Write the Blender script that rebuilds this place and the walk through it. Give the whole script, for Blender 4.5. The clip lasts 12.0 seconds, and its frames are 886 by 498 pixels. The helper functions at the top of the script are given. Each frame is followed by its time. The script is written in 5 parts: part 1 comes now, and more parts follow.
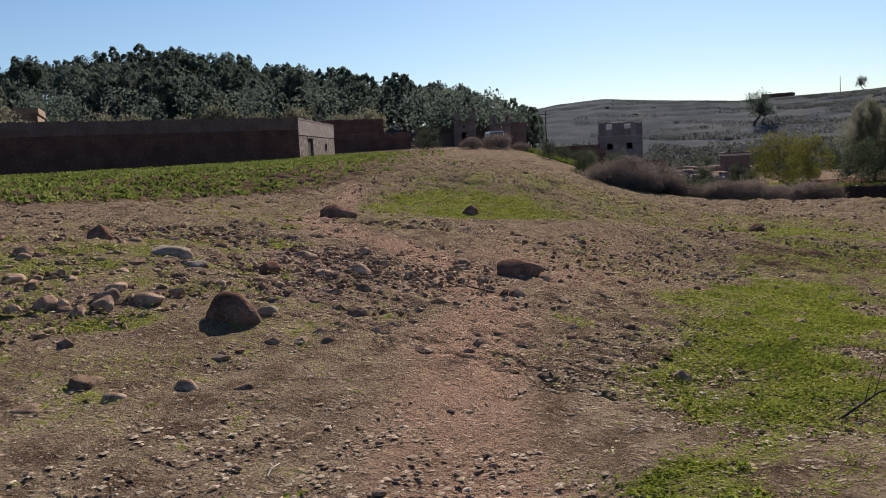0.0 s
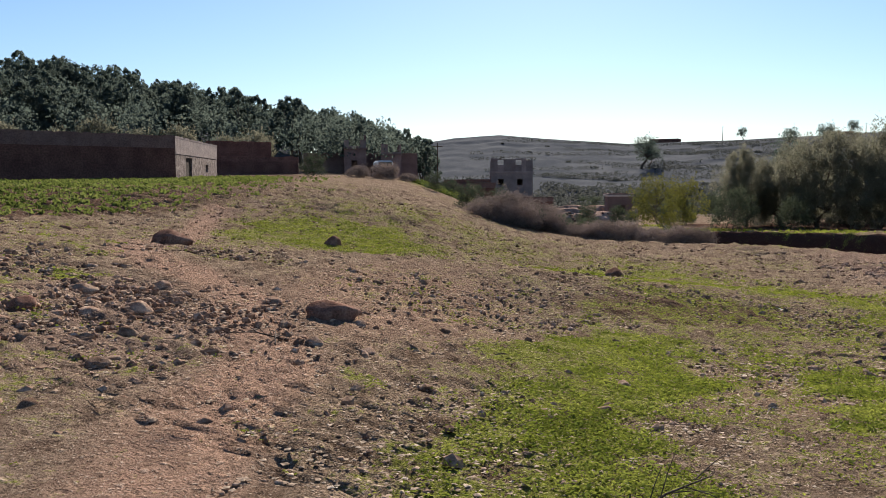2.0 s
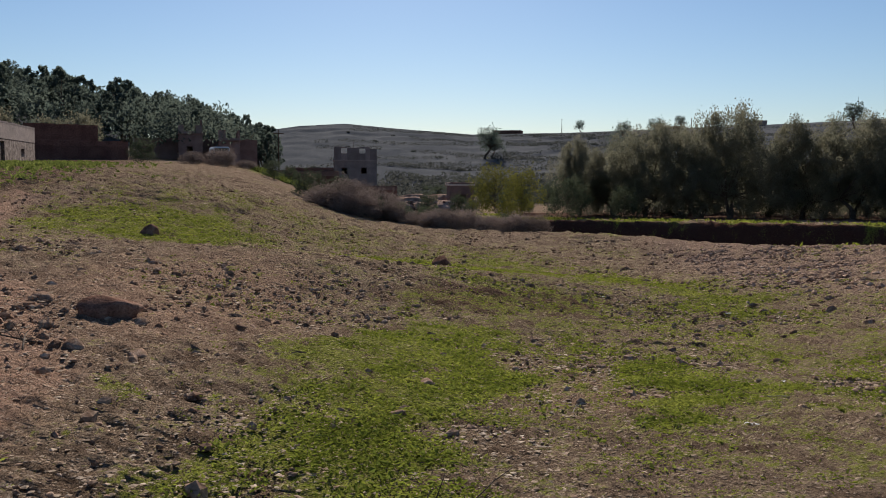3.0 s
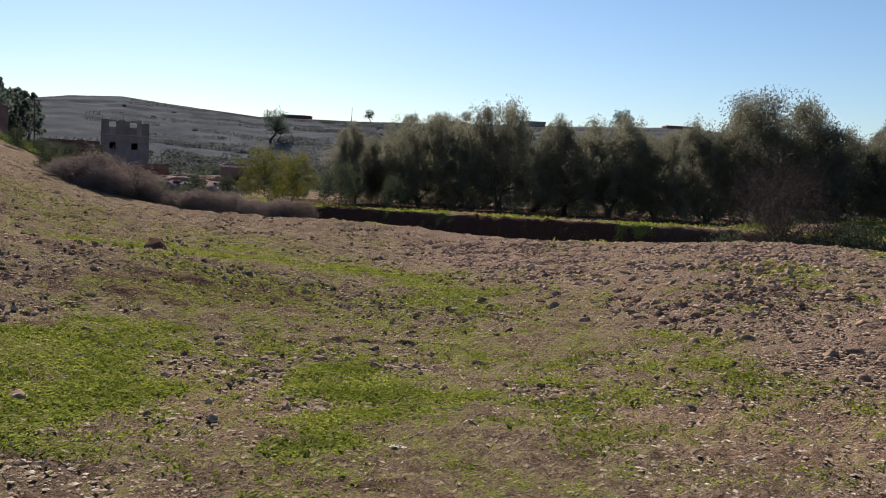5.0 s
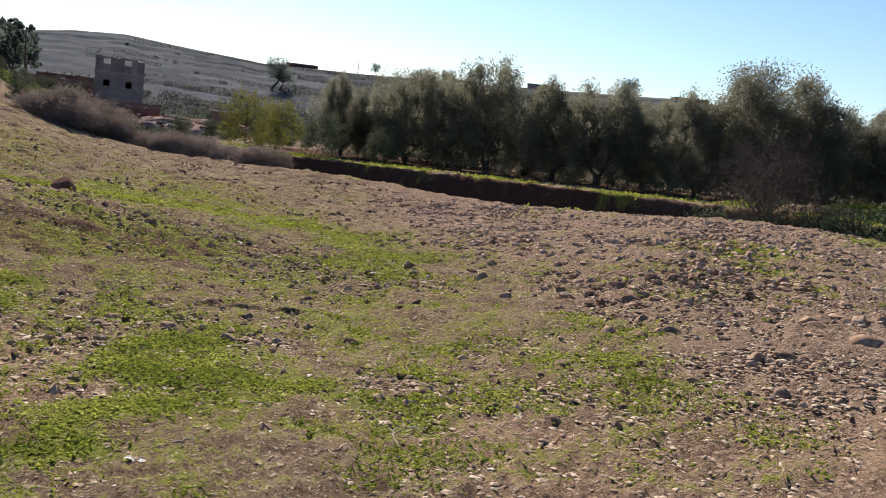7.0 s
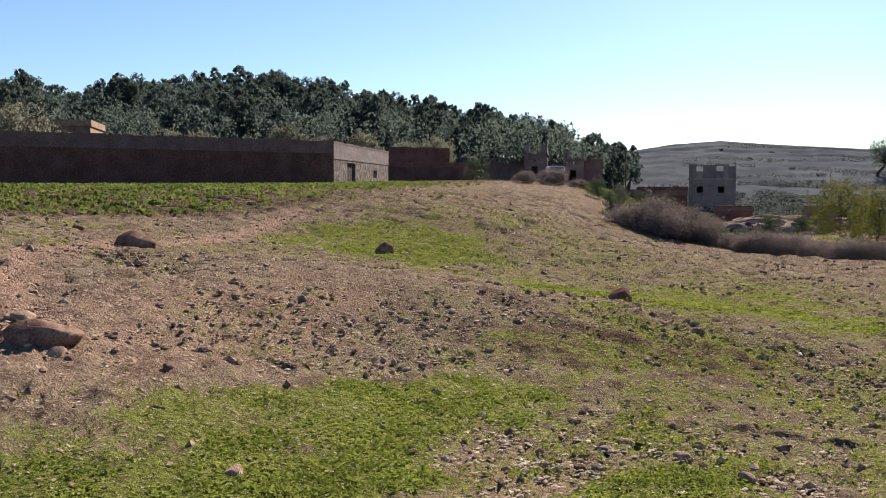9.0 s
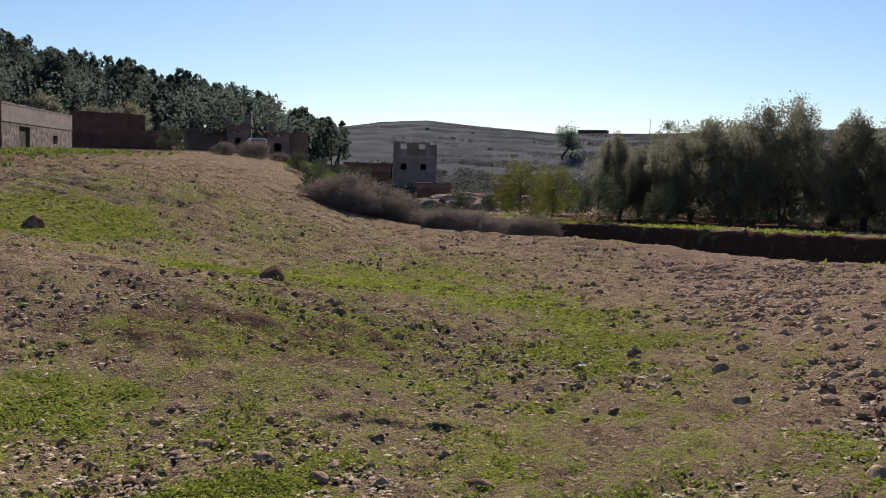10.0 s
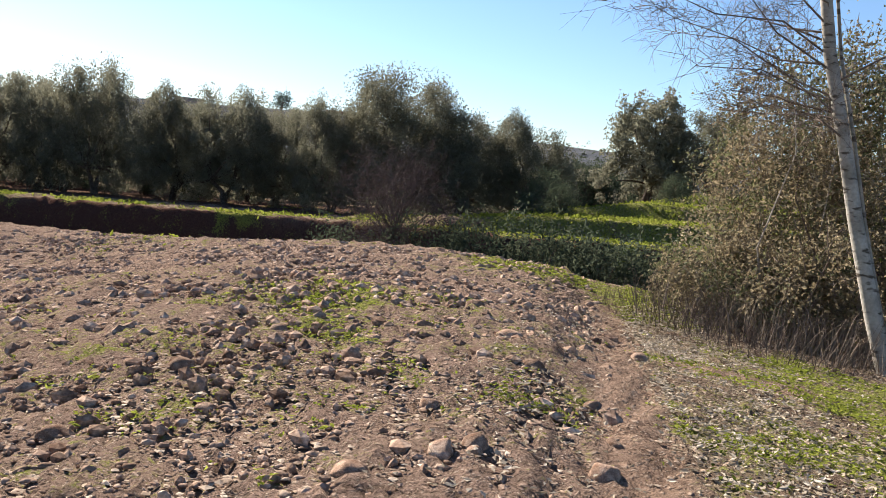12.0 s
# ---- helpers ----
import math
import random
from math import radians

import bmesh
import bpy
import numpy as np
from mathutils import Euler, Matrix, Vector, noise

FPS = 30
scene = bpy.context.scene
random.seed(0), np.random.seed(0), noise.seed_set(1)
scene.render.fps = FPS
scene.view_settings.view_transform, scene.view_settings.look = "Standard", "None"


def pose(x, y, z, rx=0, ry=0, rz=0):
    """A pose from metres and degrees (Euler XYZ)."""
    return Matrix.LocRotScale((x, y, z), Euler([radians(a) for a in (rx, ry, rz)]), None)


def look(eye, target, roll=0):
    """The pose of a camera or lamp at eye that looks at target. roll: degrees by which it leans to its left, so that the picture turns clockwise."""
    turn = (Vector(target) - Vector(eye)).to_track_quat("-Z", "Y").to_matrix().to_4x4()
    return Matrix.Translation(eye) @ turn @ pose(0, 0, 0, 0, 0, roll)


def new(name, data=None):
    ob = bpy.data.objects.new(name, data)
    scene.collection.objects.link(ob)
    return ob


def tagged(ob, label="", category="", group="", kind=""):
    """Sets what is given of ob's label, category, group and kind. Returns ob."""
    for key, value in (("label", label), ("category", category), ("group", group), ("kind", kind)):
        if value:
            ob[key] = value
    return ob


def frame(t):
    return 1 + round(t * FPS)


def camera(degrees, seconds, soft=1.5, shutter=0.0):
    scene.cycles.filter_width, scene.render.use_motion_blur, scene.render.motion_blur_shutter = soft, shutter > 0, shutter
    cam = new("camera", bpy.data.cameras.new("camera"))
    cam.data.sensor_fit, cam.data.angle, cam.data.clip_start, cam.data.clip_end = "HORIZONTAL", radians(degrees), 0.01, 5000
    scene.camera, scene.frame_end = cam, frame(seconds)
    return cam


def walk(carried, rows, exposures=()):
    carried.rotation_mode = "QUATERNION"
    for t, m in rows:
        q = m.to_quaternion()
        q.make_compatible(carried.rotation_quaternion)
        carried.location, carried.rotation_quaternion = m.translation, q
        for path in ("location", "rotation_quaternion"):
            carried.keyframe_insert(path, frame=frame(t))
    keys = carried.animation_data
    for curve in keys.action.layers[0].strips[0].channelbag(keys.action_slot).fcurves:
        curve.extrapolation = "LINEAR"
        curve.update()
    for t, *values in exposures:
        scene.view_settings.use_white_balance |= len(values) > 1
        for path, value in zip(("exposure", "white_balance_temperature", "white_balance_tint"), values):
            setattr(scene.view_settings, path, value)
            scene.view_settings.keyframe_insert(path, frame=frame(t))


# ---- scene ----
cam = camera(53.7, 12.0, soft=0.9)
PATH = [
    (0, (-0.008, -0.104, 1.587), (-0.039, 1.884, 1.373), -3.2),
    (0.5, (0.221, 0.164, 1.551), (0.101, 2.143, 1.282), -1.3),
    (1, (0.406, 0.552, 1.57), (0.245, 2.532, 1.339), -0.2),
    (1.5, (0.733, 0.825, 1.573), (0.705, 2.814, 1.364), -0.2),
    (2, (1.053, 1.121, 1.551), (1.261, 3.104, 1.397), -0.4),
    (2.5, (1.355, 1.483, 1.534), (1.781, 3.433, 1.401), 2.1),
    (2.7, (1.484, 1.641, 1.503), (1.962, 3.576, 1.348), 1.0),
    (4.3, (2.628, 2.435, 1.392), (3.463, 4.243, 1.207), 2.8),
    (4.5, (2.779, 2.469, 1.391), (3.667, 4.25, 1.199), 2.3),
    (5, (3.208, 2.676, 1.338), (4.197, 4.404, 1.147), 3.3),
    (5.5, (3.63, 2.807, 1.359), (4.659, 4.512, 1.174), 2.6),
    (6, (3.991, 2.851, 1.375), (5.039, 4.542, 1.163), 4.4),
    (6.5, (4.444, 3.071, 1.321), (5.505, 4.751, 1.095), 6.6),
    (7, (4.835, 3.28, 1.319), (5.823, 4.996, 1.036), 6.7),
    (7.3, (5.046, 3.414, 1.346), (5.867, 5.206, 1.006), 6.0),
    (7.4, (5.095, 3.456, 1.351), (5.834, 5.288, 1.04), 3.3),
    (7.5, (5.137, 3.462, 1.349), (5.76, 5.34, 1.055), 1.9),
    (7.6, (5.158, 3.494, 1.351), (5.645, 5.415, 1.083), 0.2),
    (7.7, (5.181, 3.544, 1.356), (5.526, 5.497, 1.1), -0.4),
    (9.5, (6.167, 4.429, 1.332), (5.854, 6.401, 1.215), -0.1),
    (10, (6.755, 4.861, 1.326), (7.1, 6.822, 1.142), 1.4),
    (10.5, (7.415, 5.164, 1.295), (8.467, 6.854, 1.105), 4.7),
    (11, (8.009, 5.411, 1.326), (9.305, 6.921, 1.128), 6.3),
    (11.5, (8.511, 5.515, 1.377), (9.899, 6.938, 1.159), 5.6),
    (12, (8.987, 5.725, 1.38), (10.542, 6.971, 1.208), 5.4),
]
EXPOSURES = [(0.0, 0.85), (0.5, 1.42), (1.0, 1.6), (1.5, 1.1), (2.0, 1.2), (2.5, 0.6), (4.5, 0.84), (5.0, 0.98), (6.0, 1.06), (6.5, 1.32), (7.0, 1.36), (7.5, 1.62), (9.5, 1.15), (10.0, 0.95), (10.5, 1.0), (11.0, 1.25), (12.0, 1.66)]
walk(cam, [(t, look(eye, target, roll)) for t, eye, target, roll in PATH], [(t, stops, 6500, 13) for t, stops in EXPOSURES])

# ---- sky and sun ----
SUN_AZ, SUN_EL = 13.0, 28.5
world = bpy.data.worlds.new("sky")
scene.world = world
world.use_nodes = True
wn = world.node_tree
wn.nodes.clear()
sky = wn.nodes.new("ShaderNodeTexSky")
sky.sky_type = "NISHITA"
sky.sun_disc = False
sky.sun_elevation, sky.sun_rotation = radians(SUN_EL), radians(SUN_AZ)
sky.air_density, sky.dust_density, sky.ozone_density = 1.0, 0.15, 5.0
bg = wn.nodes.new("ShaderNodeBackground")
bg.inputs["Strength"].default_value = 0.053
wout = wn.nodes.new("ShaderNodeOutputWorld")
wn.links.new(sky.outputs[0], bg.inputs[0])
wn.links.new(bg.outputs[0], wout.inputs[0])
sun = new("sun", bpy.data.lights.new("sun", "SUN"))
sun.data.energy, sun.data.angle, sun.data.color = 5.0, radians(0.53), (1.0, 0.93, 0.82)
a, e = radians(SUN_AZ), radians(SUN_EL)
sun.matrix_world = look((60 * math.sin(a) * math.cos(e), 60 * math.cos(a) * math.cos(e), 60 * math.sin(e)), (0, 0, 0))


# ---- materials ----
def material(name, colors, scale=6.0, rough=0.9, bump=0.4, bump_scale=30.0, translucent=0.0, per="object", spread=0.25, metal=0.0, spec=0.06, fine=0.35):
    """A surface mixed from two or three colours by noise at two scales, with relief and a random tone for each object or island."""
    m = bpy.data.materials.new(name)
    m.use_nodes = True
    t = m.node_tree
    n, l = t.nodes, t.links
    bsdf = n["Principled BSDF"]
    coord = n.new("ShaderNodeTexCoord")
    big = n.new("ShaderNodeTexNoise")
    big.inputs["Scale"].default_value, big.inputs["Detail"].default_value = scale, 6.0
    l.new(coord.outputs["Object"], big.inputs["Vector"])
    ramp = n.new("ShaderNodeValToRGB")
    ramp.color_ramp.elements[0].position, ramp.color_ramp.elements[1].position = 0.3, 0.7
    ramp.color_ramp.elements[0].color = (*colors[0], 1)
    ramp.color_ramp.elements[1].color = (*colors[-1], 1)
    if len(colors) == 3:
        el = ramp.color_ramp.elements.new(0.5)
        el.color = (*colors[1], 1)
    l.new(big.outputs[0], ramp.inputs[0])
    small = n.new("ShaderNodeTexNoise")
    small.inputs["Scale"].default_value, small.inputs["Detail"].default_value = bump_scale, 4.0
    l.new(coord.outputs["Object"], small.inputs["Vector"])
    if per == "island":
        geo = n.new("ShaderNodeNewGeometry")
        info = n.new("ShaderNodeObjectInfo")
        both = n.new("ShaderNodeMath")
        both.operation = "ADD"
        l.new(geo.outputs["Random Per Island"], both.inputs[0])
        l.new(info.outputs["Random"], both.inputs[1])
        half = n.new("ShaderNodeMath")
        half.operation = "MULTIPLY"
        half.inputs[1].default_value = 0.5
        l.new(both.outputs[0], half.inputs[0])
        rnd = half.outputs[0]
    else:
        info = n.new("ShaderNodeObjectInfo")
        rnd = info.outputs["Random"]
    tone = n.new("ShaderNodeMapRange")
    tone.inputs["To Min"].default_value, tone.inputs["To Max"].default_value = 1 - spread, 1 + spread
    l.new(rnd, tone.inputs["Value"])
    grain = n.new("ShaderNodeMapRange")
    grain.inputs["From Min"].default_value, grain.inputs["From Max"].default_value = 0.3, 0.7
    grain.inputs["To Min"].default_value, grain.inputs["To Max"].default_value = 1 - fine, 1 + fine
    l.new(small.outputs[0], grain.inputs["Value"])
    mul = n.new("ShaderNodeMath")
    mul.operation = "MULTIPLY"
    l.new(tone.outputs[0], mul.inputs[0])
    l.new(grain.outputs[0], mul.inputs[1])
    tint = n.new("ShaderNodeVectorMath")
    tint.operation = "SCALE"
    l.new(ramp.outputs[0], tint.inputs[0])
    l.new(mul.outputs[0], tint.inputs["Scale"])
    l.new(tint.outputs[0], bsdf.inputs["Base Color"])
    bsdf.inputs["Roughness"].default_value, bsdf.inputs["Metallic"].default_value = rough, metal
    bsdf.inputs["Specular IOR Level"].default_value = spec
    if bump:
        b = n.new("ShaderNodeBump")
        b.inputs["Strength"].default_value, b.inputs["Distance"].default_value = bump, 0.02
        l.new(small.outputs[0], b.inputs["Height"])
        l.new(b.outputs[0], bsdf.inputs["Normal"])
    if translucent:
        tr = n.new("ShaderNodeBsdfTranslucent")
        l.new(tint.outputs[0], tr.inputs["Color"])
        mix = n.new("ShaderNodeMixShader")
        mix.inputs[0].default_value = translucent
        l.new(bsdf.outputs[0], mix.inputs[1])
        l.new(tr.outputs[0], mix.inputs[2])
        l.new(mix.outputs[0], n["Material Output"].inputs[0])
    return m


def ground_material():
    """Soil, red path, gravel earth, low weeds and tilled field, blended by the masks stored with the ground."""
    m = bpy.data.materials.new("earth")
    m.use_nodes = True
    n, l = m.node_tree.nodes, m.node_tree.links
    bsdf = n["Principled BSDF"]
    coord = n.new("ShaderNodeTexCoord")

    def noise_of(scale, detail=6.0, rough=0.6):
        q = n.new("ShaderNodeTexNoise")
        q.inputs["Scale"].default_value, q.inputs["Detail"].default_value, q.inputs["Roughness"].default_value = scale, detail, rough
        l.new(coord.outputs["Object"], q.inputs["Vector"])
        return q.outputs[0]

    def span(v, lo, hi, a=0.0, b=1.0):
        q = n.new("ShaderNodeMapRange")
        q.inputs["From Min"].default_value, q.inputs["From Max"].default_value = lo, hi
        q.inputs["To Min"].default_value, q.inputs["To Max"].default_value = a, b
        l.new(v, q.inputs["Value"])
        return q.outputs[0]

    def calc(op, a, b):
        q = n.new("ShaderNodeMath")
        q.operation = op
        for i, v in enumerate((a, b)):
            if isinstance(v, (int, float)):
                q.inputs[i].default_value = v
            else:
                l.new(v, q.inputs[i])
        return q.outputs[0]

    def blend(f, a, b):
        q = n.new("ShaderNodeMix")
        q.data_type = "RGBA"
        for key, v in ((0, f), (6, a), (7, b)):
            if isinstance(v, tuple):
                q.inputs[key].default_value = (*v, 1)
            else:
                l.new(v, q.inputs[key])
        return q.outputs[2]

    def mask(name):
        q = n.new("ShaderNodeAttribute")
        q.attribute_name = name
        s = n.new("ShaderNodeSeparateColor")
        l.new(q.outputs["Color"], s.inputs[0])
        return s.outputs

    cover, kind = mask("plant_cover"), mask("land_use")
    wide, mid, fine, grit = noise_of(0.35), noise_of(2.6), noise_of(17.0, 8.0, 0.7), noise_of(75.0, 4.0)
    soil = blend(span(mid, 0.36, 0.62), (0.118, 0.080, 0.056), (0.325, 0.238, 0.170))
    soil = blend(span(wide, 0.45, 0.65, 0.0, 0.7), soil, (0.210, 0.150, 0.106))
    soil = blend(calc("MULTIPLY", cover[2], span(mid, 0.3, 0.6, 0.55, 1.0)), soil, (0.360, 0.228, 0.164))
    soil = blend(calc("MULTIPLY", cover[1], span(fine, 0.35, 0.6, 0.3, 1.0)), soil, (0.268, 0.182, 0.140))
    # dark red earth, used also to paint shade under olives and on the mound
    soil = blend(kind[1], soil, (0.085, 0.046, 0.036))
    # far hills' dry growth, its colour greyed and blued to hold distant haze
    hazed_heath = blend(span(noise_of(0.09, 5.0), 0.42, 0.60), (0.094, 0.099, 0.107), (0.134, 0.137, 0.142))
    soil = blend(kind[2], soil, hazed_heath)
    soil = blend(calc("MULTIPLY", kind[0], 0.85), soil, (0.110, 0.064, 0.045))
    green = blend(span(fine, 0.35, 0.65), (0.110, 0.118, 0.026), (0.225, 0.228, 0.058))
    patchy = calc("ADD", calc("MULTIPLY", cover[0], 1.15), span(fine, 0.25, 0.75, -0.80, 0.55))
    patchy = calc("ADD", patchy, span(mid, 0.3, 0.7, -0.45, 0.30))
    base = blend(span(patchy, 0.25, 0.60), soil, green)
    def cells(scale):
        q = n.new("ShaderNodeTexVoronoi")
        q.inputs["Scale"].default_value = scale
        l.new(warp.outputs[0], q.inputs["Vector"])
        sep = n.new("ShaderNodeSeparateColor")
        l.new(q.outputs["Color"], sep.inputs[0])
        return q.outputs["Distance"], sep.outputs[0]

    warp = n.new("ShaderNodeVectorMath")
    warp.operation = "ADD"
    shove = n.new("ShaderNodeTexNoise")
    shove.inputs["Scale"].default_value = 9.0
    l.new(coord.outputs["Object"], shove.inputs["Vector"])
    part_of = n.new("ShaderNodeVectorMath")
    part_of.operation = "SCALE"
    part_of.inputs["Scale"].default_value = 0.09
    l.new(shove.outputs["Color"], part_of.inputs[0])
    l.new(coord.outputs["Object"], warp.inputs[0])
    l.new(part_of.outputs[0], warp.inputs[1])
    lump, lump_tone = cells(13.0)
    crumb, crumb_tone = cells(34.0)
    flat_far = calc("MULTIPLY", span(kind[2], 0.0, 0.5, 1.0, 0.0), span(kind[1], 0.2, 0.7, 1.0, 0.1))
    base = blend(calc("MULTIPLY", calc("MULTIPLY", span(lump_tone, 0.72, 0.80), span(lump, 0.40, 0.15)), calc("MULTIPLY", flat_far, 0.8)), base, (0.44, 0.34, 0.26))
    base = blend(calc("MULTIPLY", calc("MULTIPLY", span(crumb_tone, 0.70, 0.80), span(crumb, 0.42, 0.2)), calc("MULTIPLY", flat_far, 0.7)), base, (0.50, 0.40, 0.31))
    # dark cells: stone tones vary, and crumbs' shadows are put into the colour
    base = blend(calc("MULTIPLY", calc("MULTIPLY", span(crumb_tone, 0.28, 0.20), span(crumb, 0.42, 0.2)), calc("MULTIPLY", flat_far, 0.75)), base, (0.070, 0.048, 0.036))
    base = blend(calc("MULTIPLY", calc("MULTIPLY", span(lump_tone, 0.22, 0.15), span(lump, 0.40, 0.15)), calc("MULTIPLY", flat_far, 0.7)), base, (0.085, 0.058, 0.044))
    speck = span(grit, 0.60, 0.70)
    base = blend(calc("MULTIPLY", calc("MULTIPLY", speck, 0.75), flat_far), base, (0.46, 0.39, 0.31))
    # low spots of the relief noise darkened, as painted shade between grains
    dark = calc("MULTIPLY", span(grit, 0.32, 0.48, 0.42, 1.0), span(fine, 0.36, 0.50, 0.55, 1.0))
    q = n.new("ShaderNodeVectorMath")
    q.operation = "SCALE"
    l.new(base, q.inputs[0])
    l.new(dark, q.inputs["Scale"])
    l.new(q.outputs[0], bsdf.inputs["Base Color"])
    bsdf.inputs["Roughness"].default_value = 0.95
    bsdf.inputs["Specular IOR Level"].default_value = 0.0
    relief = calc("ADD", calc("MULTIPLY", fine, 1.0), calc("MULTIPLY", grit, 0.3))
    relief = calc("ADD", relief, calc("MULTIPLY", span(lump, 0.0, 0.5, 1.0, 0.0), span(lump_tone, 0.45, 0.75, 0.0, 0.7)))
    relief = calc("ADD", relief, calc("MULTIPLY", span(crumb, 0.0, 0.5, 1.0, 0.0), span(crumb_tone, 0.4, 0.7, 0.0, 0.30)))
    b = n.new("ShaderNodeBump")
    b.inputs["Strength"].default_value, b.inputs["Distance"].default_value = 1.0, 0.075
    l.new(span(kind[2], 0.0, 0.6, 1.0, 0.05), b.inputs["Strength"])
    l.new(relief, b.inputs["Height"])
    l.new(b.outputs[0], bsdf.inputs["Normal"])
    return m


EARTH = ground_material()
STONE = material("river_stone", [(0.165, 0.100, 0.068), (0.280, 0.190, 0.136), (0.42, 0.318, 0.238)], 3.0, 0.95, 0.6, 26.0, spread=0.35, spec=0.0)
BOULDER = material("dark_boulder", [(0.092, 0.050, 0.038), (0.155, 0.090, 0.067), (0.240, 0.158, 0.120)], 3.0, 0.95, 0.6, 22.0, spread=0.2, spec=0.0)
STONE_I = material("river_pebbles", [(0.148, 0.093, 0.064), (0.270, 0.184, 0.131), (0.43, 0.324, 0.243)], 9.0, 0.95, 0.3, 40.0, per="island", spread=0.45, spec=0.0)
RISE = material("dark_field_stones", [(0.115, 0.068, 0.047), (0.215, 0.140, 0.097), (0.375, 0.275, 0.198)], 9.0, 0.95, 0.3, 40.0, per="island", spread=0.45, spec=0.0)
CLOD = material("earth_crumbs", [(0.18, 0.127, 0.089), (0.31, 0.233, 0.168), (0.47, 0.385, 0.293)], 7.0, 0.95, 0.0, 40.0, per="island", spread=0.45, spec=0.0)
SCRUB = material("grey_scrub", [(0.050, 0.054, 0.048), (0.085, 0.088, 0.080)], 0.3, 0.9, 0.0, 12.0, 0.40, "island", 0.3, spec=0.0)
PALE = material("pale_stone", [(0.22, 0.175, 0.138), (0.33, 0.275, 0.220)], 4.0, 0.95, 0.6, 24.0, spread=0.1, spec=0.0)
WEED = material("low_weeds", [(0.140, 0.165, 0.026), (0.220, 0.248, 0.040), (0.310, 0.322, 0.070)], 1.5, 0.9, 0.0, 30.0, 0.40, "island", 0.35, spec=0.0)
SAP = material("dark_weed_leaves", [(0.100, 0.125, 0.024), (0.160, 0.188, 0.036), (0.235, 0.252, 0.060)], 1.5, 0.9, 0.0, 30.0, 0.35, "island", 0.35, spec=0.0)
CROP = material("crop_leaves", [(0.076, 0.096, 0.022), (0.124, 0.148, 0.036), (0.190, 0.208, 0.064)], 0.6, 0.9, 0.0, 20.0, 0.35, "island", 0.35, spec=0.0)
LITTER = material("fallen_leaves", [(0.20, 0.15, 0.095), (0.36, 0.295, 0.21), (0.56, 0.49, 0.39)], 5.0, 0.8, 0.0, 30.0, 0.2, "island", 0.4)
OLIVE = material("olive_leaves", [(0.118, 0.115, 0.080), (0.162, 0.156, 0.110), (0.212, 0.202, 0.148)], 1.2, 0.9, 0.0, 20.0, 0.50, "island", 0.22, spec=0.0, fine=0.15)
PINE = material("pine_needles", [(0.056, 0.073, 0.062), (0.083, 0.104, 0.086), (0.115, 0.136, 0.108)], 0.6, 0.9, 0.0, 12.0, 0.50, "island", 0.20, spec=0.0, fine=0.15)
YELLOW = material("yellowing_leaves", [(0.095, 0.100, 0.026), (0.145, 0.142, 0.034), (0.190, 0.170, 0.045)], 1.0, 0.9, 0.0, 20.0, 0.35, "island", 0.3, spec=0.0)
SHRUB = material("dark_shrub_leaves", [(0.045, 0.056, 0.036), (0.070, 0.084, 0.052), (0.100, 0.112, 0.072)], 1.2, 0.9, 0.0, 20.0, 0.35, "island", 0.35, spec=0.0, fine=0.15)
VINE = material("dry_vine_leaves", [(0.170, 0.138, 0.084), (0.275, 0.225, 0.140), (0.390, 0.325, 0.212)], 1.6, 0.9, 0.0, 20.0, 0.35, "island", 0.45, spec=0.0)
CLIMBER = material("dull_green_climber", [(0.100, 0.108, 0.050), (0.160, 0.164, 0.080), (0.230, 0.222, 0.120)], 1.6, 0.8, 0.0, 20.0, 0.35, "island", 0.4, spec=0.2)
PALESTEM = material("pale_dead_stem", [(0.30, 0.25, 0.20), (0.42, 0.37, 0.31)], 5.0, 0.9, 0.2, 30.0)
BARK = material("grey_brown_bark", [(0.055, 0.042, 0.032), (0.120, 0.095, 0.075)], 6.0, 0.95, 0.8, 24.0)
BRUSH = material("dry_grey_twigs", [(0.160, 0.124, 0.108), (0.290, 0.230, 0.200)], 3.0, 0.9, 0.0, 20.0, 0.25, "island", 0.35, spec=0.0)
THORN = material("dark_lilac_twigs", [(0.038, 0.028, 0.028), (0.075, 0.056, 0.056)], 3.0, 0.9, 0.0, 20.0, 0.2, "island", 0.35)
TWIG = material("fine_twigs", [(0.110, 0.082, 0.064), (0.210, 0.165, 0.130)], 4.0, 0.85, 0.0, 20.0)
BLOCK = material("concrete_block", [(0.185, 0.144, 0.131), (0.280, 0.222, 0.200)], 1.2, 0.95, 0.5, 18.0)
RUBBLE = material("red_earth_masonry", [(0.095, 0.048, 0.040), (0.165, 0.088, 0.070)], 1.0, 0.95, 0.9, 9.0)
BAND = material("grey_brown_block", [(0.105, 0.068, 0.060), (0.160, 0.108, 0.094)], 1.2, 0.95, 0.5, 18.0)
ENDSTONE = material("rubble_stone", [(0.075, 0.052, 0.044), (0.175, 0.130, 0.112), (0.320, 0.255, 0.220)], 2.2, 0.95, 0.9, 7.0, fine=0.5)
SPOIL = material("spoil_earth", [(0.150, 0.100, 0.080), (0.240, 0.168, 0.134), (0.340, 0.250, 0.200)], 1.4, 0.95, 0.8, 6.0, spec=0.0)
PLASTER = material("pale_render", [(0.34, 0.28, 0.24), (0.46, 0.39, 0.34)], 1.4, 0.9, 0.3, 16.0)
PINKWALL = material("pink_render", [(0.140, 0.090, 0.080), (0.215, 0.146, 0.130)], 1.2, 0.9, 0.4, 14.0)
ROOFTILE = material("orange_clay", [(0.150, 0.095, 0.066), (0.225, 0.152, 0.110)], 2.0, 0.85, 0.4, 14.0)
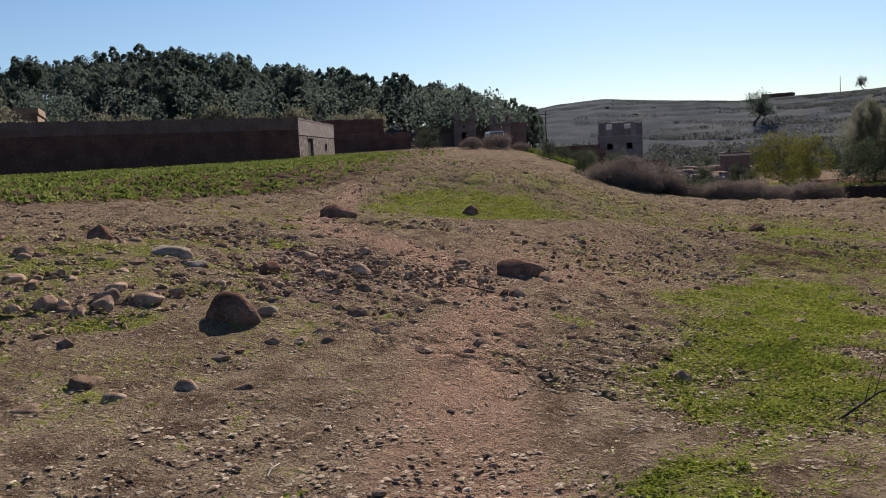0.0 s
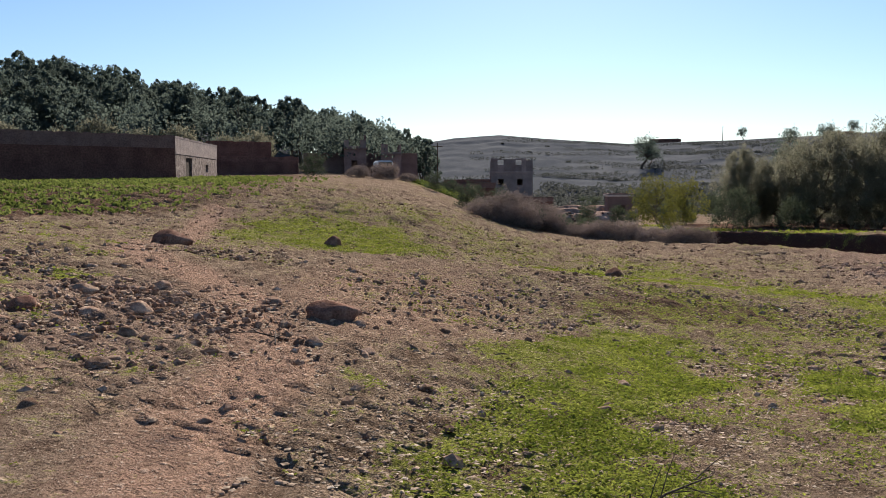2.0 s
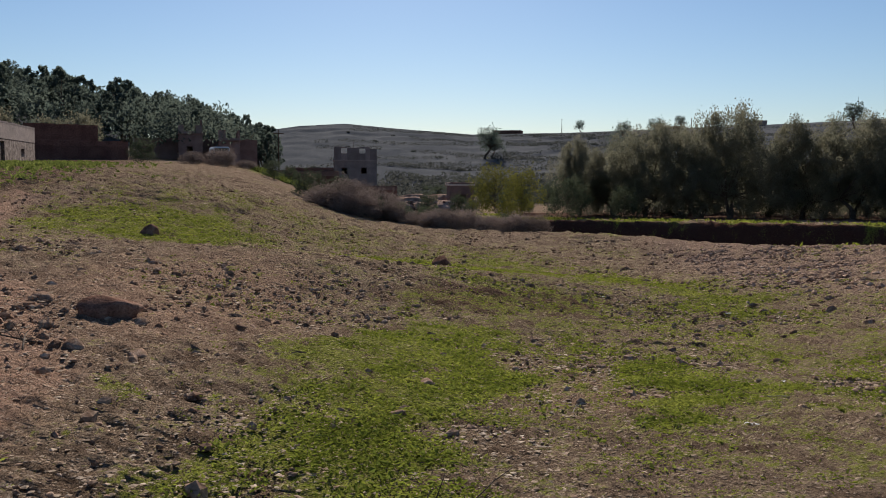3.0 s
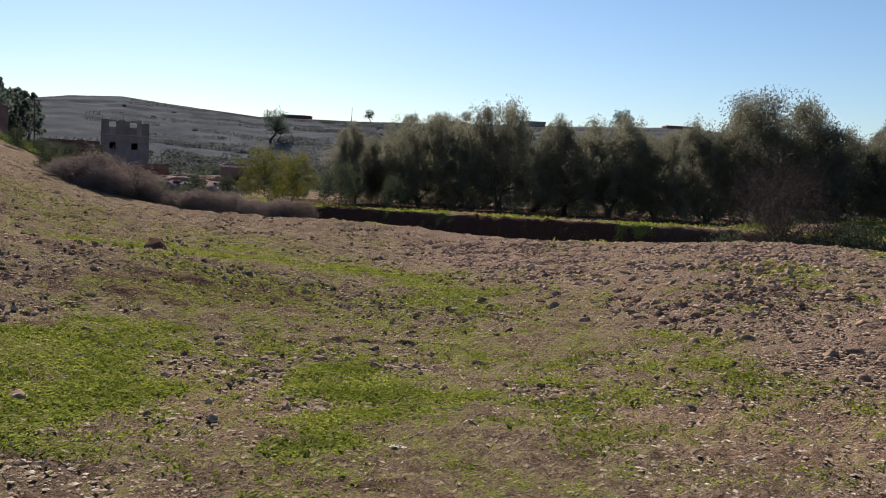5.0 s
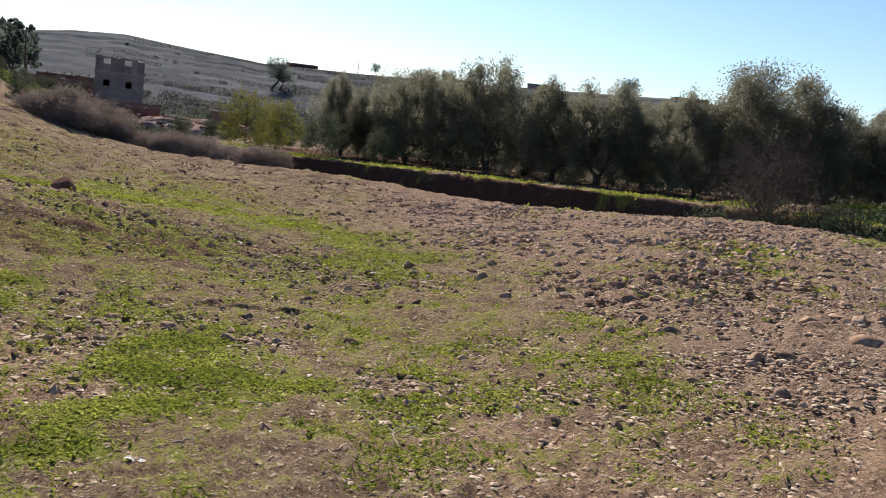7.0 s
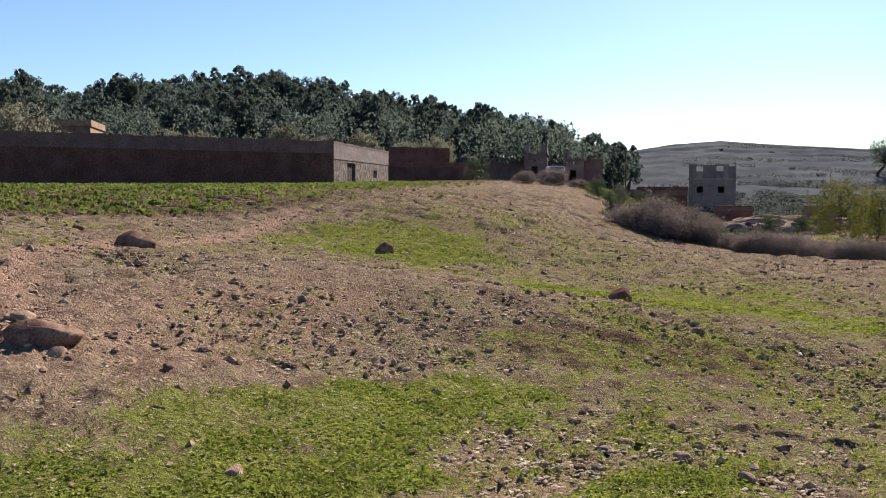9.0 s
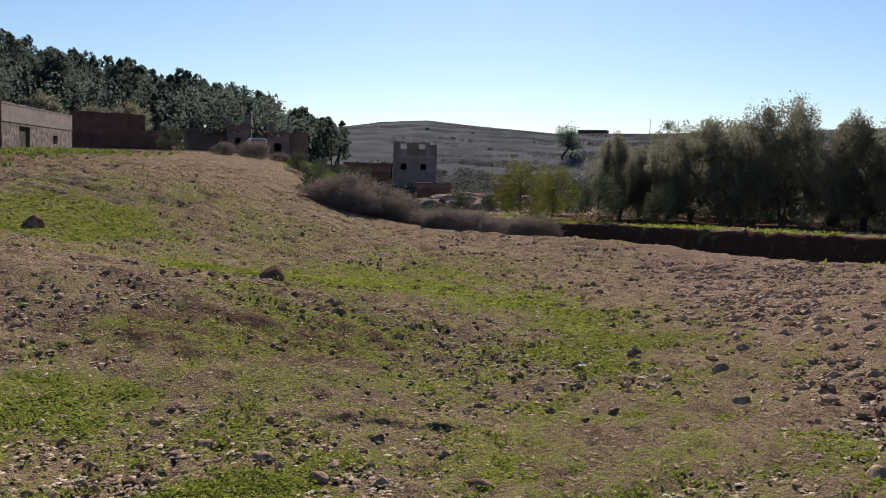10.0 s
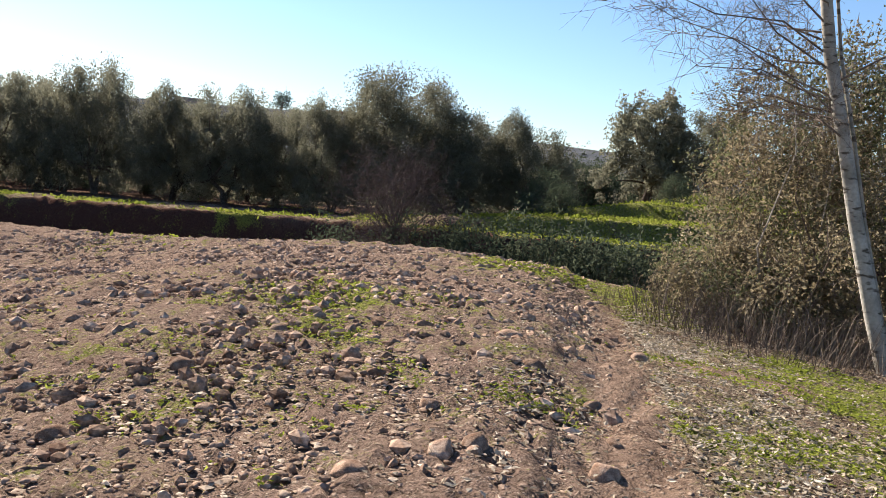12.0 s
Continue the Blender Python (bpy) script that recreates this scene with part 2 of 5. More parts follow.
DARKWOOD = material("dark_wood", [(0.045, 0.030, 0.022), (0.090, 0.062, 0.045)], 5.0, 0.8, 0.5, 30.0)
STEEL = material("rusty_steel", [(0.085, 0.050, 0.035), (0.150, 0.095, 0.070)], 8.0, 0.7, 0.2, 40.0, metal=0.6)
CARPAINT = material("white_car_paint", [(0.62, 0.62, 0.60), (0.74, 0.74, 0.72)], 2.0, 0.35, 0.0, 20.0, spec=0.5, fine=0.05)
RUBBER = material("black_rubber", [(0.018, 0.018, 0.018), (0.035, 0.034, 0.033)], 8.0, 0.8, 0.1, 40.0)
GLASS = material("tinted_glass", [(0.020, 0.023, 0.025), (0.035, 0.038, 0.040)], 2.0, 0.08, 0.0, 20.0, spec=0.8, fine=0.02)
WHITE = material("white_plastic_scrap", [(0.70, 0.70, 0.68), (0.82, 0.82, 0.80)], 6.0, 0.6, 0.2, 30.0)


def birch_material():
    m = material("white_peeling_bark", [(0.25, 0.225, 0.185), (0.43, 0.395, 0.34)], 3.0, 0.8, 0.4, 22.0, fine=0.15)
    n, l = m.node_tree.nodes, m.node_tree.links
    coord = n.new("ShaderNodeTexCoord")
    mp = n.new("ShaderNodeMapping")
    mp.inputs["Scale"].default_value = (3.0, 3.0, 11.0)
    l.new(coord.outputs["Object"], mp.inputs[0])
    v = n.new("ShaderNodeTexNoise")
    v.inputs["Scale"].default_value, v.inputs["Detail"].default_value = 1.3, 5.0
    l.new(mp.outputs[0], v.inputs["Vector"])
    s = n.new("ShaderNodeMapRange")
    s.inputs["From Min"].default_value, s.inputs["From Max"].default_value = 0.56, 0.64
    l.new(v.outputs[0], s.inputs["Value"])
    mix = n.new("ShaderNodeMix")
    mix.data_type = "RGBA"
    bs = n["Principled BSDF"].inputs["Base Color"]
    old = bs.links[0].from_socket
    l.new(s.outputs[0], mix.inputs[0])
    l.new(old, mix.inputs[6])
    mix.inputs[7].default_value = (0.085, 0.070, 0.055, 1)
    l.new(mix.outputs[2], bs)
    return m


BIRCH = birch_material()


# ---- shape of the land ----
def smooth(a, b, v):
    t = np.clip((v - a) / (b - a), 0, 1)
    return t * t * (3 - 2 * t)


def side(x, y):
    """Signed distance across the trodden track beside the stony bank; the track lies from 0.2 to 0.7."""
    return (x - 13.48) * 0.5 - (y - 7.73) * 0.866 + 0.45


SWELL = np.array((
    (-0.11, -0.16, -0.08, 0.04, 0.11, 0.14, -0.06, 0.08),
    (0.12, -0.13, -0.14, -0.02, 0.02, 0.37, -0.12, -0.07),
    (0.09, 0.04, -0.16, -0.01, -0.32, 0.17, 0.31, 0.02),
    (-0.13, -0.02, -0.19, 0.16, -0.17, -0.21, 0.36, 0.31),
    (-0.04, -0.07, -0.08, 0.17, 0.25, -0.06, -0.05, 0.18),
    (-0.10, -0.22, -0.22, -0.20, -0.05, -0.09, -0.14, -0.00),
    (-0.08, -0.22, -0.31, -0.28, -0.12, -0.03, -0.03, -0.08),
    (-0.11, -0.23, -0.22, -0.14, -0.04, 0.02, -0.02, -0.26),
))
SWELL_X, SWELL_Y = -8.0 + 4.0 * np.arange(8), 3.0 + 4.0 * np.arange(8)


def land(x, y):
    """Height of the ground: a plateau on one side, a hollow beside it, a stream bed, terraces, and hills all round."""
    x, y = np.asarray(x, float), np.asarray(y, float)
    p = 0.55 + 0.02 * np.clip(y, -40, 85) - 0.03 * np.clip(x, -25, 0) * np.clip(1 - y / 60, 0, 1)
    low = -0.35 - 0.035 * np.clip(y, 0, 40)
    z = low + (p - low) / (1 + np.exp(np.clip((x - (1.0 + 0.13 * np.clip(y, 0, 80))) / 2.6, -40, 40)))
    for j in range(8):
        for i in range(8):
            z = z + SWELL[j, i] * np.exp(-((x - SWELL_X[i]) ** 2 + (y - SWELL_Y[j]) ** 2) / 25.92)
    z = z - 0.9 * smooth(60, 110, y) * smooth(6, 18, x)
    # the trodden track runs a little below the stony bank beside it
    d = side(x, y)
    z = z - 0.17 * smooth(-0.55, 0.3, d) * smooth(11.0, 13.5, x) * smooth(8.0, 4.0, d)
    # a knee-high rise on the way to the boulders
    z = z + 0.06 * np.exp(-((x - 0.6) ** 2 + (y - 9.3) ** 2) / 9.0) + 0.10 * np.exp(-((x + 4.4) ** 2 + (y - 9.6) ** 2) / 4.0)
    z = z + 0.14 * np.exp(-((x - 6.3) / 3.2) ** 2 - ((y - 16.8) / 1.3) ** 2) - 0.09 * np.exp(-((x - 3.4) ** 2 + (y - 13.6) ** 2) / 4.0)
    z = z - 0.17 * np.exp(-((x - 20.5) / 3.6) ** 2 - ((y - 13.8) / 3.4) ** 2)
    # a small washed-out ledge across the slope
    back = 0.44 * (y - 37.2) - 0.9 * (x - 4.8) + 0.10 * np.sin(2.1 * y) + 0.05 * np.sin(5.3 * y)
    z = z + 0.13 * smooth(-0.15, 0.12, back) * smooth(3.5, 0.6, back) * smooth(32.8, 34.2, y) * smooth(42.5, 40.5, y)
    # stream bed and the terraces beyond it
    lip = np.interp(y, (-30, 0, 10, 12, 17, 21, 30, 37, 43, 50, 60, 75), (36, 32, 28, 26, 25, 25, 23, 20.5, 17.5, 15, 15, 18))
    far = np.interp(y, (-30, 0, 10, 20, 27, 30, 38, 42, 50, 60, 75), (56, 44, 36, 31.5, 29.2, 28.2, 24.8, 23.2, 18.8, 17.5, 18.5))
    z = z + 0.42 * np.exp(-((x - lip + 2.5) / 3.4) ** 2) * smooth(8, 14, y) * smooth(48, 34, y)
    wob = 0.25 * np.sin(0.5 * y) + 0.05 * np.sin(1.3 * y + 1.3)
    z = z + (np.minimum(z, -3.0) - z) * smooth(0, 3.2, x - lip - 0.4 * wob) * smooth(72, 56, y)
    up = np.clip(-1.4 + 0.035 * (50 - y), -1.5, 0.0)
    step = 0.65 * smooth(3.0, 3.6, x - far - wob) + 0.65 * smooth(9.0, 9.8, x - far + wob) + 0.5 * smooth(15, 16, x - far)
    up = up + step * np.clip((30 - y) / 8, 0, 1)
    z = z + (up - z) * smooth(-0.45, 0.35, x - far - wob) * smooth(76, 58, y)
    # hills
    r, az = np.hypot(x, y), np.degrees(np.arctan2(x, y))
    el = np.interp(az, (-180, -120, -60, -34, -27, -19, -7, 0, 3.5, 7), (3, 3, 6.0, 6.3, 6.2, 7.1, 5.5, 3.7, 2.4, 0.3))
    crest = 1.6 + 175 * np.tan(np.radians(el)) - 7.6
    z = z + np.clip(crest - z, 0, None) * smooth(80, 172, r) * smooth(9, 5, az)
    el = np.interp(az, (0, 3, 5, 7, 9.9, 13, 18, 24, 30, 44, 61, 80, 110, 180), (1.8, 2.2, 2.4, 2.70, 2.85, 2.58, 2.22, 2.32, 2.5, 2.95, 2.15, 3.0, 3.0, 3.0))
    crest = 1.6 + 330 * np.tan(np.radians(el))
    lane = r / 15.0 + 1.6 * np.sin(az / 7.0) + 0.5 * np.sin(az / 2.3 + r / 60) + 0.16 * np.sin(1.9 * az + r / 23) + 0.07 * np.sin(5.7 * az + r / 9)
    ter = 1.15 * (smooth(0.62, 1.0, lane % 1.0) - lane % 1.0) * smooth(135, 175, r) * smooth(335, 318, r) * np.clip(0.75 + 0.5 * np.sin(az / 3.1 + np.floor(lane) * 2.3), 0.1, 1.2)
    z = z + (crest + ter - z) * smooth(110, 330, r) * smooth(0, 4, az)
    return z - 10 * smooth(345, 900, r)


def oval(x, y, cx, cy, rx, ry, turn=0.0):
    """1 in the middle of an oval, 0 outside; turn in degrees from the y axis towards x."""
    c, s = math.cos(radians(turn)), math.sin(radians(turn))
    u, v = (x - cx) * c - (y - cy) * s, (x - cx) * s + (y - cy) * c
    return np.clip(1.25 - np.sqrt((u / rx) ** 2 + (v / ry) ** 2), 0, 1)


def along(x, y, points):
    """Distance to a broken line."""
    best = np.full(np.shape(x), 1e9)
    for (ax, ay), (bx, by) in zip(points[:-1], points[1:]):
        dx, dy = bx - ax, by - ay
        t = np.clip(((x - ax) * dx + (y - ay) * dy) / (dx * dx + dy * dy), 0, 1)
        best = np.minimum(best, np.hypot(x - ax - t * dx, y - ay - t * dy))
    return best


WEEDS = [(0.6, 29.4, 4.0, 3.8, 0, 1.0), (9.0, 25.0, 4.4, 6.5, 20, 0.65), (7.4, 20.2, 4.2, 1.9, 0, 0.85), (3.2, 8.8, 1.15, 5.0, 22, 1.0), (-2.95, 12.4, 0.35, 1.7, 10, 0.8),
         (-2.85, 7.6, 0.5, 0.55, 0, 1.0), (0.78, 8.7, 0.28, 0.65, 0, 0.9), (1.3, 4.4, 0.5, 0.5, 0, 0.9), (11.0, 20.5, 1.3, 4.5, 25, 0.8), (6.3, 9.0, 0.95, 2.2, 25, 0.95),
         (4.9, 12.2, 0.9, 1.7, 0, 0.95), (10.6, 15.5, 1.1, 4.3, 18, 0.75), (15.8, 12.8, 1.1, 2.5, 35, 0.75), (23.0, 12.8, 3.2, 1.6, 60, 0.9), (20.3, 8.2, 2.3, 1.0, 80, 0.9),
         (16.8, 6.6, 2.6, 0.9, 75, 0.85), (15.0, 6.3, 3.4, 1.2, 75, 0.35), (16.0, 7.3, 2.6, 1.0, 75, 0.55), (18.6, 7.7, 3.2, 1.2, 65, 0.85), (16.0, 6.9, 3.0, 0.8, 60, 0.7), (22.0, 11.8, 1.8, 0.9, 40, 0.9), (13.6, 8.9, 1.2, 0.35, 60, 0.6), (10.0, 73.0, 4.5, 7.0, 0, 0.95), (7.5, 12.5, 2.6, 2.6, 0, 0.35), (9.2, 9.5, 1.4, 3.0, 20, 0.35), (-4.2, 9.0, 1.2, 2.2, 0, 0.45), (2.4, 6.4, 1.3, 2.0, 0, 0.35), (-0.6, 8.2, 0.3, 1.0, 0, 0.3),
         (7.0, 6.6, 1.6, 1.6, 0, 0.4), (4.6, 15.5, 3.0, 2.0, 0, 0.3), (8.6, 13.0, 3.2, 5.5, 20, 0.5), (6.6, 8.2, 3.0, 3.4, 0, 0.5), (9.4, 9.0, 1.6, 2.4, 30, 0.45), (12.0, 14.5, 2.2, 5.0, 30, 0.35), (15.5, 12.0, 2.2, 3.4, 35, 0.4), (3.4, 26.0, 4.0, 6.0, 0, 0.35), (-4.5, 10.0, 2.6, 4.0, 0, 0.55), (-2.4, 17.0, 2.6, 3.0, 0, 0.4), (10.5, 30.0, 5.0, 5.0, 0, 0.4), (3.0, 31.0, 9.0, 12.0, 0, 0.42), (6.0, 22.0, 6.5, 5.0, 0, 0.42), (-1.5, 24.0, 5.0, 6.0, 0, 0.36)]
RED_PATH = [(0.4, -3), (0.1, 2), (-0.05, 5), (0.05, 7.4), (0.35, 9), (-0.4, 12.5), (-2.5, 16), (-3.2, 20), (-3.6, 28), (-3.6, 33)]


def weeds(x, y):
    g = np.zeros(np.shape(x))
    x, y = x + 0.30 * np.sin(1.9 * y + 1.3 * np.sin(1.1 * x)) + 0.13 * np.sin(5.3 * y + 2.0 * np.sin(3.7 * x)), y + 0.35 * np.sin(1.6 * x + 1.2 * np.sin(0.9 * y)) + 0.14 * np.sin(4.9 * x + 1.7 * np.sin(4.1 * y))
    for cx, cy, rx, ry, turn, k in WEEDS:
        g = np.maximum(g, k * np.clip(oval(x, y, cx, cy, rx, ry, turn) * 1.35, 0, 1))
    b = x - np.interp(y, (-30, 0, 10, 20, 27, 30, 38, 42, 50, 60, 75), (56, 44, 36, 31.5, 29.2, 28.2, 24.8, 23.2, 18.8, 17.5, 18.5))
    g = np.maximum(g, np.where(y > 25, 0.62 + 0.30 * np.sin(0.9 * y + 1.1 * np.sin(0.6 * x)), 0.9) * smooth(0.4, 0.8, b) * smooth(26, 20, b * np.where(y > 29, 6.0, 1.0)) * (y < 62))
    g = np.maximum(g, (0.20 + 0.16 * np.sin(0.7 * x + 1.3 * np.sin(0.4 * y)) * np.cos(0.5 * y)) * (np.hypot(x, y) < 60))
    g = np.maximum(g, 0.48 * np.clip(1.5 * oval(x, y, 8.4, 15.0, 4.3, 11.5, 22), 0, 1))
    g = np.maximum(g, 0.27 * np.clip(1.5 * oval(x, y, 3.5, 7.5, 3.6, 5.5, 10), 0, 1))
    g = g * np.clip(1.02 + 0.42 * np.sin(2.9 * x + 1.5 * np.sin(2.1 * y)) * np.cos(2.5 * y + 1.2 * np.sin(1.7 * x)), 0, 1.2)
    return np.clip(g, 0, 1) * (1 - 0.85 * smooth(0.7, 0.3, along(x, y, RED_PATH)))


def gravel(x, y):
    d = side(x, y)
    bench = smooth(-0.8, 1.0, x - (10.2 + 0.35 * (y - 9))) * smooth(0.5, 0.0, d) * smooth(40, 30, y) * smooth(6.0, 7.0, y)
    left = np.maximum(np.clip(1.6 * oval(x, y, -4.3, 9.6, 1.9, 3.0), 0, 1), np.clip(1.6 * oval(x, y, -1.5, 10.4, 1.2, 2.7, -10), 0, 1))
    strip = np.clip(1.4 * oval(x, y, -0.95, 5.8, 0.75, 3.2, 0), 0, 1) * 0.16
    knoll = 0.7 * np.clip(oval(x, y, -2.6, 33.0, 2.8, 0.9, -70) * 1.6, 0, 1)
    foot = 0.2 * np.clip(oval(x, y, 8.8, 9.0, 1.3, 2.6, 30) * 1.6, 0, 1)
    return np.maximum.reduce([bench, left, strip, knoll, foot])


def field(x, y):
    front = np.interp(x, (-60, -9.8, -7, -1.5, 2), (14, 19.5, 27, 36.5, 41))
    return smooth(0, 2.0, y - front) * smooth(1.5, -8.0, x + 0.02 * (y - 40)) * (y < 85)


def build_ground():
    cx, cy = 4.5, 3.5
    az = np.concatenate([np.linspace(-55, 108, 520, endpoint=False), np.linspace(108, 305, 50, endpoint=False)])
    rad = np.concatenate([[0.0], 0.6 * np.exp(np.arange(0, 420) * 0.0199)])
    rad = np.unique(np.concatenate([rad[(rad < 9) | ((rad > 52) & (rad < 2600))], np.arange(9.0, 24.0, 0.13), np.arange(24.0, 52.0, 0.19), np.arange(135.0, 332.0, 1.15)]))
    A, R = np.meshgrid(np.radians(az), rad)
    X, Y = cx + R * np.sin(A), cy + R * np.cos(A)
    rng = np.random.default_rng(4)
    Z = land(X, Y)
    near = smooth(40, 12, R) * smooth(0.8, 5.0, R)
    for f, amp in ((0.9, 0.030), (2.3, 0.018), (5.1, 0.010), (9.0, 0.006)):
        p, q = rng.uniform(0, 6, 2)
        Z = Z + near * amp * (np.sin(f * (X + 0.4 * np.sin(f * 0.7 * Y + q)) + p) * np.cos(f * (Y + 0.5 * np.sin(f * 0.6 * X + p)) + q))
    # clods and hollows, coarser where the ground is stony or trodden apart
    rough = rng.normal(0, 1, Z.shape)
    soft = rough + np.roll(rough, 1, 0) + np.roll(rough, 1, 1) + np.roll(rough, (1, 1), (0, 1)) + np.roll(rough, 2, 1)
    kept = smooth(60, 38, R) * smooth(0.8, 5.0, R) * (1 - 0.6 * smooth(0.5, 0.9, weeds(X, Y)))
    Z = Z + kept * (0.009 + 0.0009 * R) * (0.5 * rough + 0.35 * soft)
    Z = Z + field(X, Y) * 0.05 * np.sin(Y * 9.0 + 0.6 * np.sin(X)) * smooth(70, 30, R)
    nr, na = X.shape
    V = np.stack([X, Y, Z], -1).reshape(-1, 3)
    i, j = np.meshgrid(np.arange(nr - 1), np.arange(na), indexing="ij")
    k = (j + 1) % na
    Q = np.stack([i * na + j, (i + 1) * na + j, (i + 1) * na + k, i * na + k], -1).reshape(-1, 4)
    me = bpy.data.meshes.new("ground")
    me.vertices.add(len(V))
    me.vertices.foreach_set("co", V.ravel())
    me.loops.add(Q.size)
    me.loops.foreach_set("vertex_index", Q[:, ::-1].ravel().astype(np.int32))
    me.polygons.add(len(Q))
    me.polygons.foreach_set("loop_start", np.arange(0, Q.size, 4, dtype=np.int32))
    me.polygons.foreach_set("use_smooth", np.ones(len(Q), bool))
    me.update(calc_edges=True)
    x, y = V[:, 0], V[:, 1]
    r, azim = np.hypot(x, y), np.degrees(np.arctan2(x, y))
    d = side(x, y)
    track = smooth(0.10, 0.28, d) * smooth(0.88, 0.62, d) * smooth(23, 19, x) * smooth(11, 12.5, x)
    track = np.maximum(track, np.clip(2 * oval(x, y, 18.2, 8.95, 0.9, 0.45, 70), 0, 1))
    bare = np.clip(1.5 * oval(x, y, 9.6, 5.2, 3.0, 1.5, 70), 0, 1) * 0.5
    crust = 0.55 * np.maximum(np.clip(1.5 * oval(x, y, 5.0, 9.6, 0.9, 1.5, 12), 0, 1), np.clip(1.5 * oval(x, y, 7.7, 6.6, 1.5, 0.7, 60), 0, 1))
    dirt = np.clip(1.5 * oval(x, y, 1.6, 13.5, 1.8, 3.5, 10), 0, 1) * 0.65
    red = np.maximum.reduce([smooth(0.75, 0.2, along(x, y, RED_PATH)), 0.5 * track, bare, dirt, crust])
    lip = np.interp(y, (-30, 0, 10, 12, 17, 21, 30, 37, 43, 50, 60, 75), (36, 32, 28, 26, 25, 25, 23, 20.5, 17.5, 15, 15, 18))
    far = np.interp(y, (-30, 0, 10, 20, 27, 30, 38, 42, 50, 60, 75), (56, 44, 36, 31.5, 29.2, 28.2, 24.8, 23.2, 18.8, 17.5, 18.5))
    # bed and bank earth, plus orchard shade painted dark behind the grass strip
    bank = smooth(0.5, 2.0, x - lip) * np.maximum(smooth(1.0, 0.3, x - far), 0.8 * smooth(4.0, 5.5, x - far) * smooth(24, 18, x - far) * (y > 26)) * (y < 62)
    # slope of the rise: reddish earth, with its shading put into the colour
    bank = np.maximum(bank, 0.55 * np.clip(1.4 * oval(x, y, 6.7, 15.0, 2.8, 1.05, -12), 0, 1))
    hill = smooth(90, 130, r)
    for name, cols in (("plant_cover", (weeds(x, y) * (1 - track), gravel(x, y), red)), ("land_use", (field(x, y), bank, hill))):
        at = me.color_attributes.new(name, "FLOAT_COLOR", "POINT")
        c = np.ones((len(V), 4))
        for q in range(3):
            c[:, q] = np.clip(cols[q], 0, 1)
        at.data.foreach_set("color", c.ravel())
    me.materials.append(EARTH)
    return tagged(new("ground", me), "dry stony reddish earth with patches of low green weeds", "ground", kind="structure")


build_ground()


# ---- tools for the things ----
def tri_mesh(name, V, T, mat, flat=True):
    V, T = np.asarray(V, float), np.asarray(T, np.int32)
    me = bpy.data.meshes.new(name)
    me.vertices.add(len(V))
    me.vertices.foreach_set("co", V.ravel())
    me.loops.add(T.size)
    me.loops.foreach_set("vertex_index", T.ravel())
    me.polygons.add(len(T))
    me.polygons.foreach_set("loop_start", np.arange(0, T.size, 3, dtype=np.int32))
    me.polygons.foreach_set("use_smooth", np.full(len(T), not flat))
    me.update(calc_edges=True)
    me.materials.append(mat)
    return me


def part(name, bm, mat, parent=None, label=""):
    """Links a bmesh, or a ready mesh, as one object under a thing or a part."""
    if isinstance(bm, bpy.types.Mesh):
        me = bm
    else:
        me = bpy.data.meshes.new(name)
        bm.to_mesh(me)
        bm.free()
        me.materials.append(mat)
    ob = new(name, me)
    ob.parent = parent
    if label:
        tagged(ob, label)
    return ob


def thing(name, at, label, category, group="", turn=0.0):
    ob = new(name)
    ob.empty_display_size = 0.2
    ob.matrix_world = pose(*at, 0, 0, turn)
    return tagged(ob, label, category, group)


def box(bm, x0, x1, y0, y1, z0, z1, bevel=0.0):
    made = bmesh.ops.create_cube(bm, size=1.0, matrix=Matrix.LocRotScale(((x0 + x1) / 2, (y0 + y1) / 2, (z0 + z1) / 2), None, (abs(x1 - x0), abs(y1 - y0), abs(z1 - z0))))
    if bevel:
        edges = list({ed for v in made["verts"] for ed in v.link_edges})
        bmesh.ops.bevel(bm, geom=edges, offset=bevel, segments=1, affect="EDGES")
    return bm


def tube(points, radii, sides=6):
    """Vertices and triangles of a bent, tapering rod."""
    P = [Vector(p) for p in points]
    V, T = [], []
    for i, p in enumerate(P):
        d = (P[min(i + 1, len(P) - 1)] - P[max(i - 1, 0)]).normalized()
        u = d.orthogonal().normalized()
        w = d.cross(u)
        for k in range(sides):
            a = 2 * math.pi * k / sides
            V.append(p + (u * math.cos(a) + w * math.sin(a)) * radii[i])
    for i in range(len(P) - 1):
        for k in range(sides):
            a, b = i * sides + k, i * sides + (k + 1) % sides
            T += [(a, b, b + sides), (a, b + sides, a + sides)]
    tip = len(V)
    V.append(P[-1])
    T += [((len(P) - 1) * sides + k, (len(P) - 1) * sides + (k + 1) % sides, tip) for k in range(sides)]
    return [tuple(v) for v in V], T


def join(pieces):
    V, T, n = [], [], 0
    for v, t in pieces:
        V.append(np.asarray(v, float).reshape(-1, 3))
        T.append(np.asarray(t, np.int64).reshape(-1, 3) + n)
        n += len(v)
    return np.concatenate(V), np.concatenate(T)


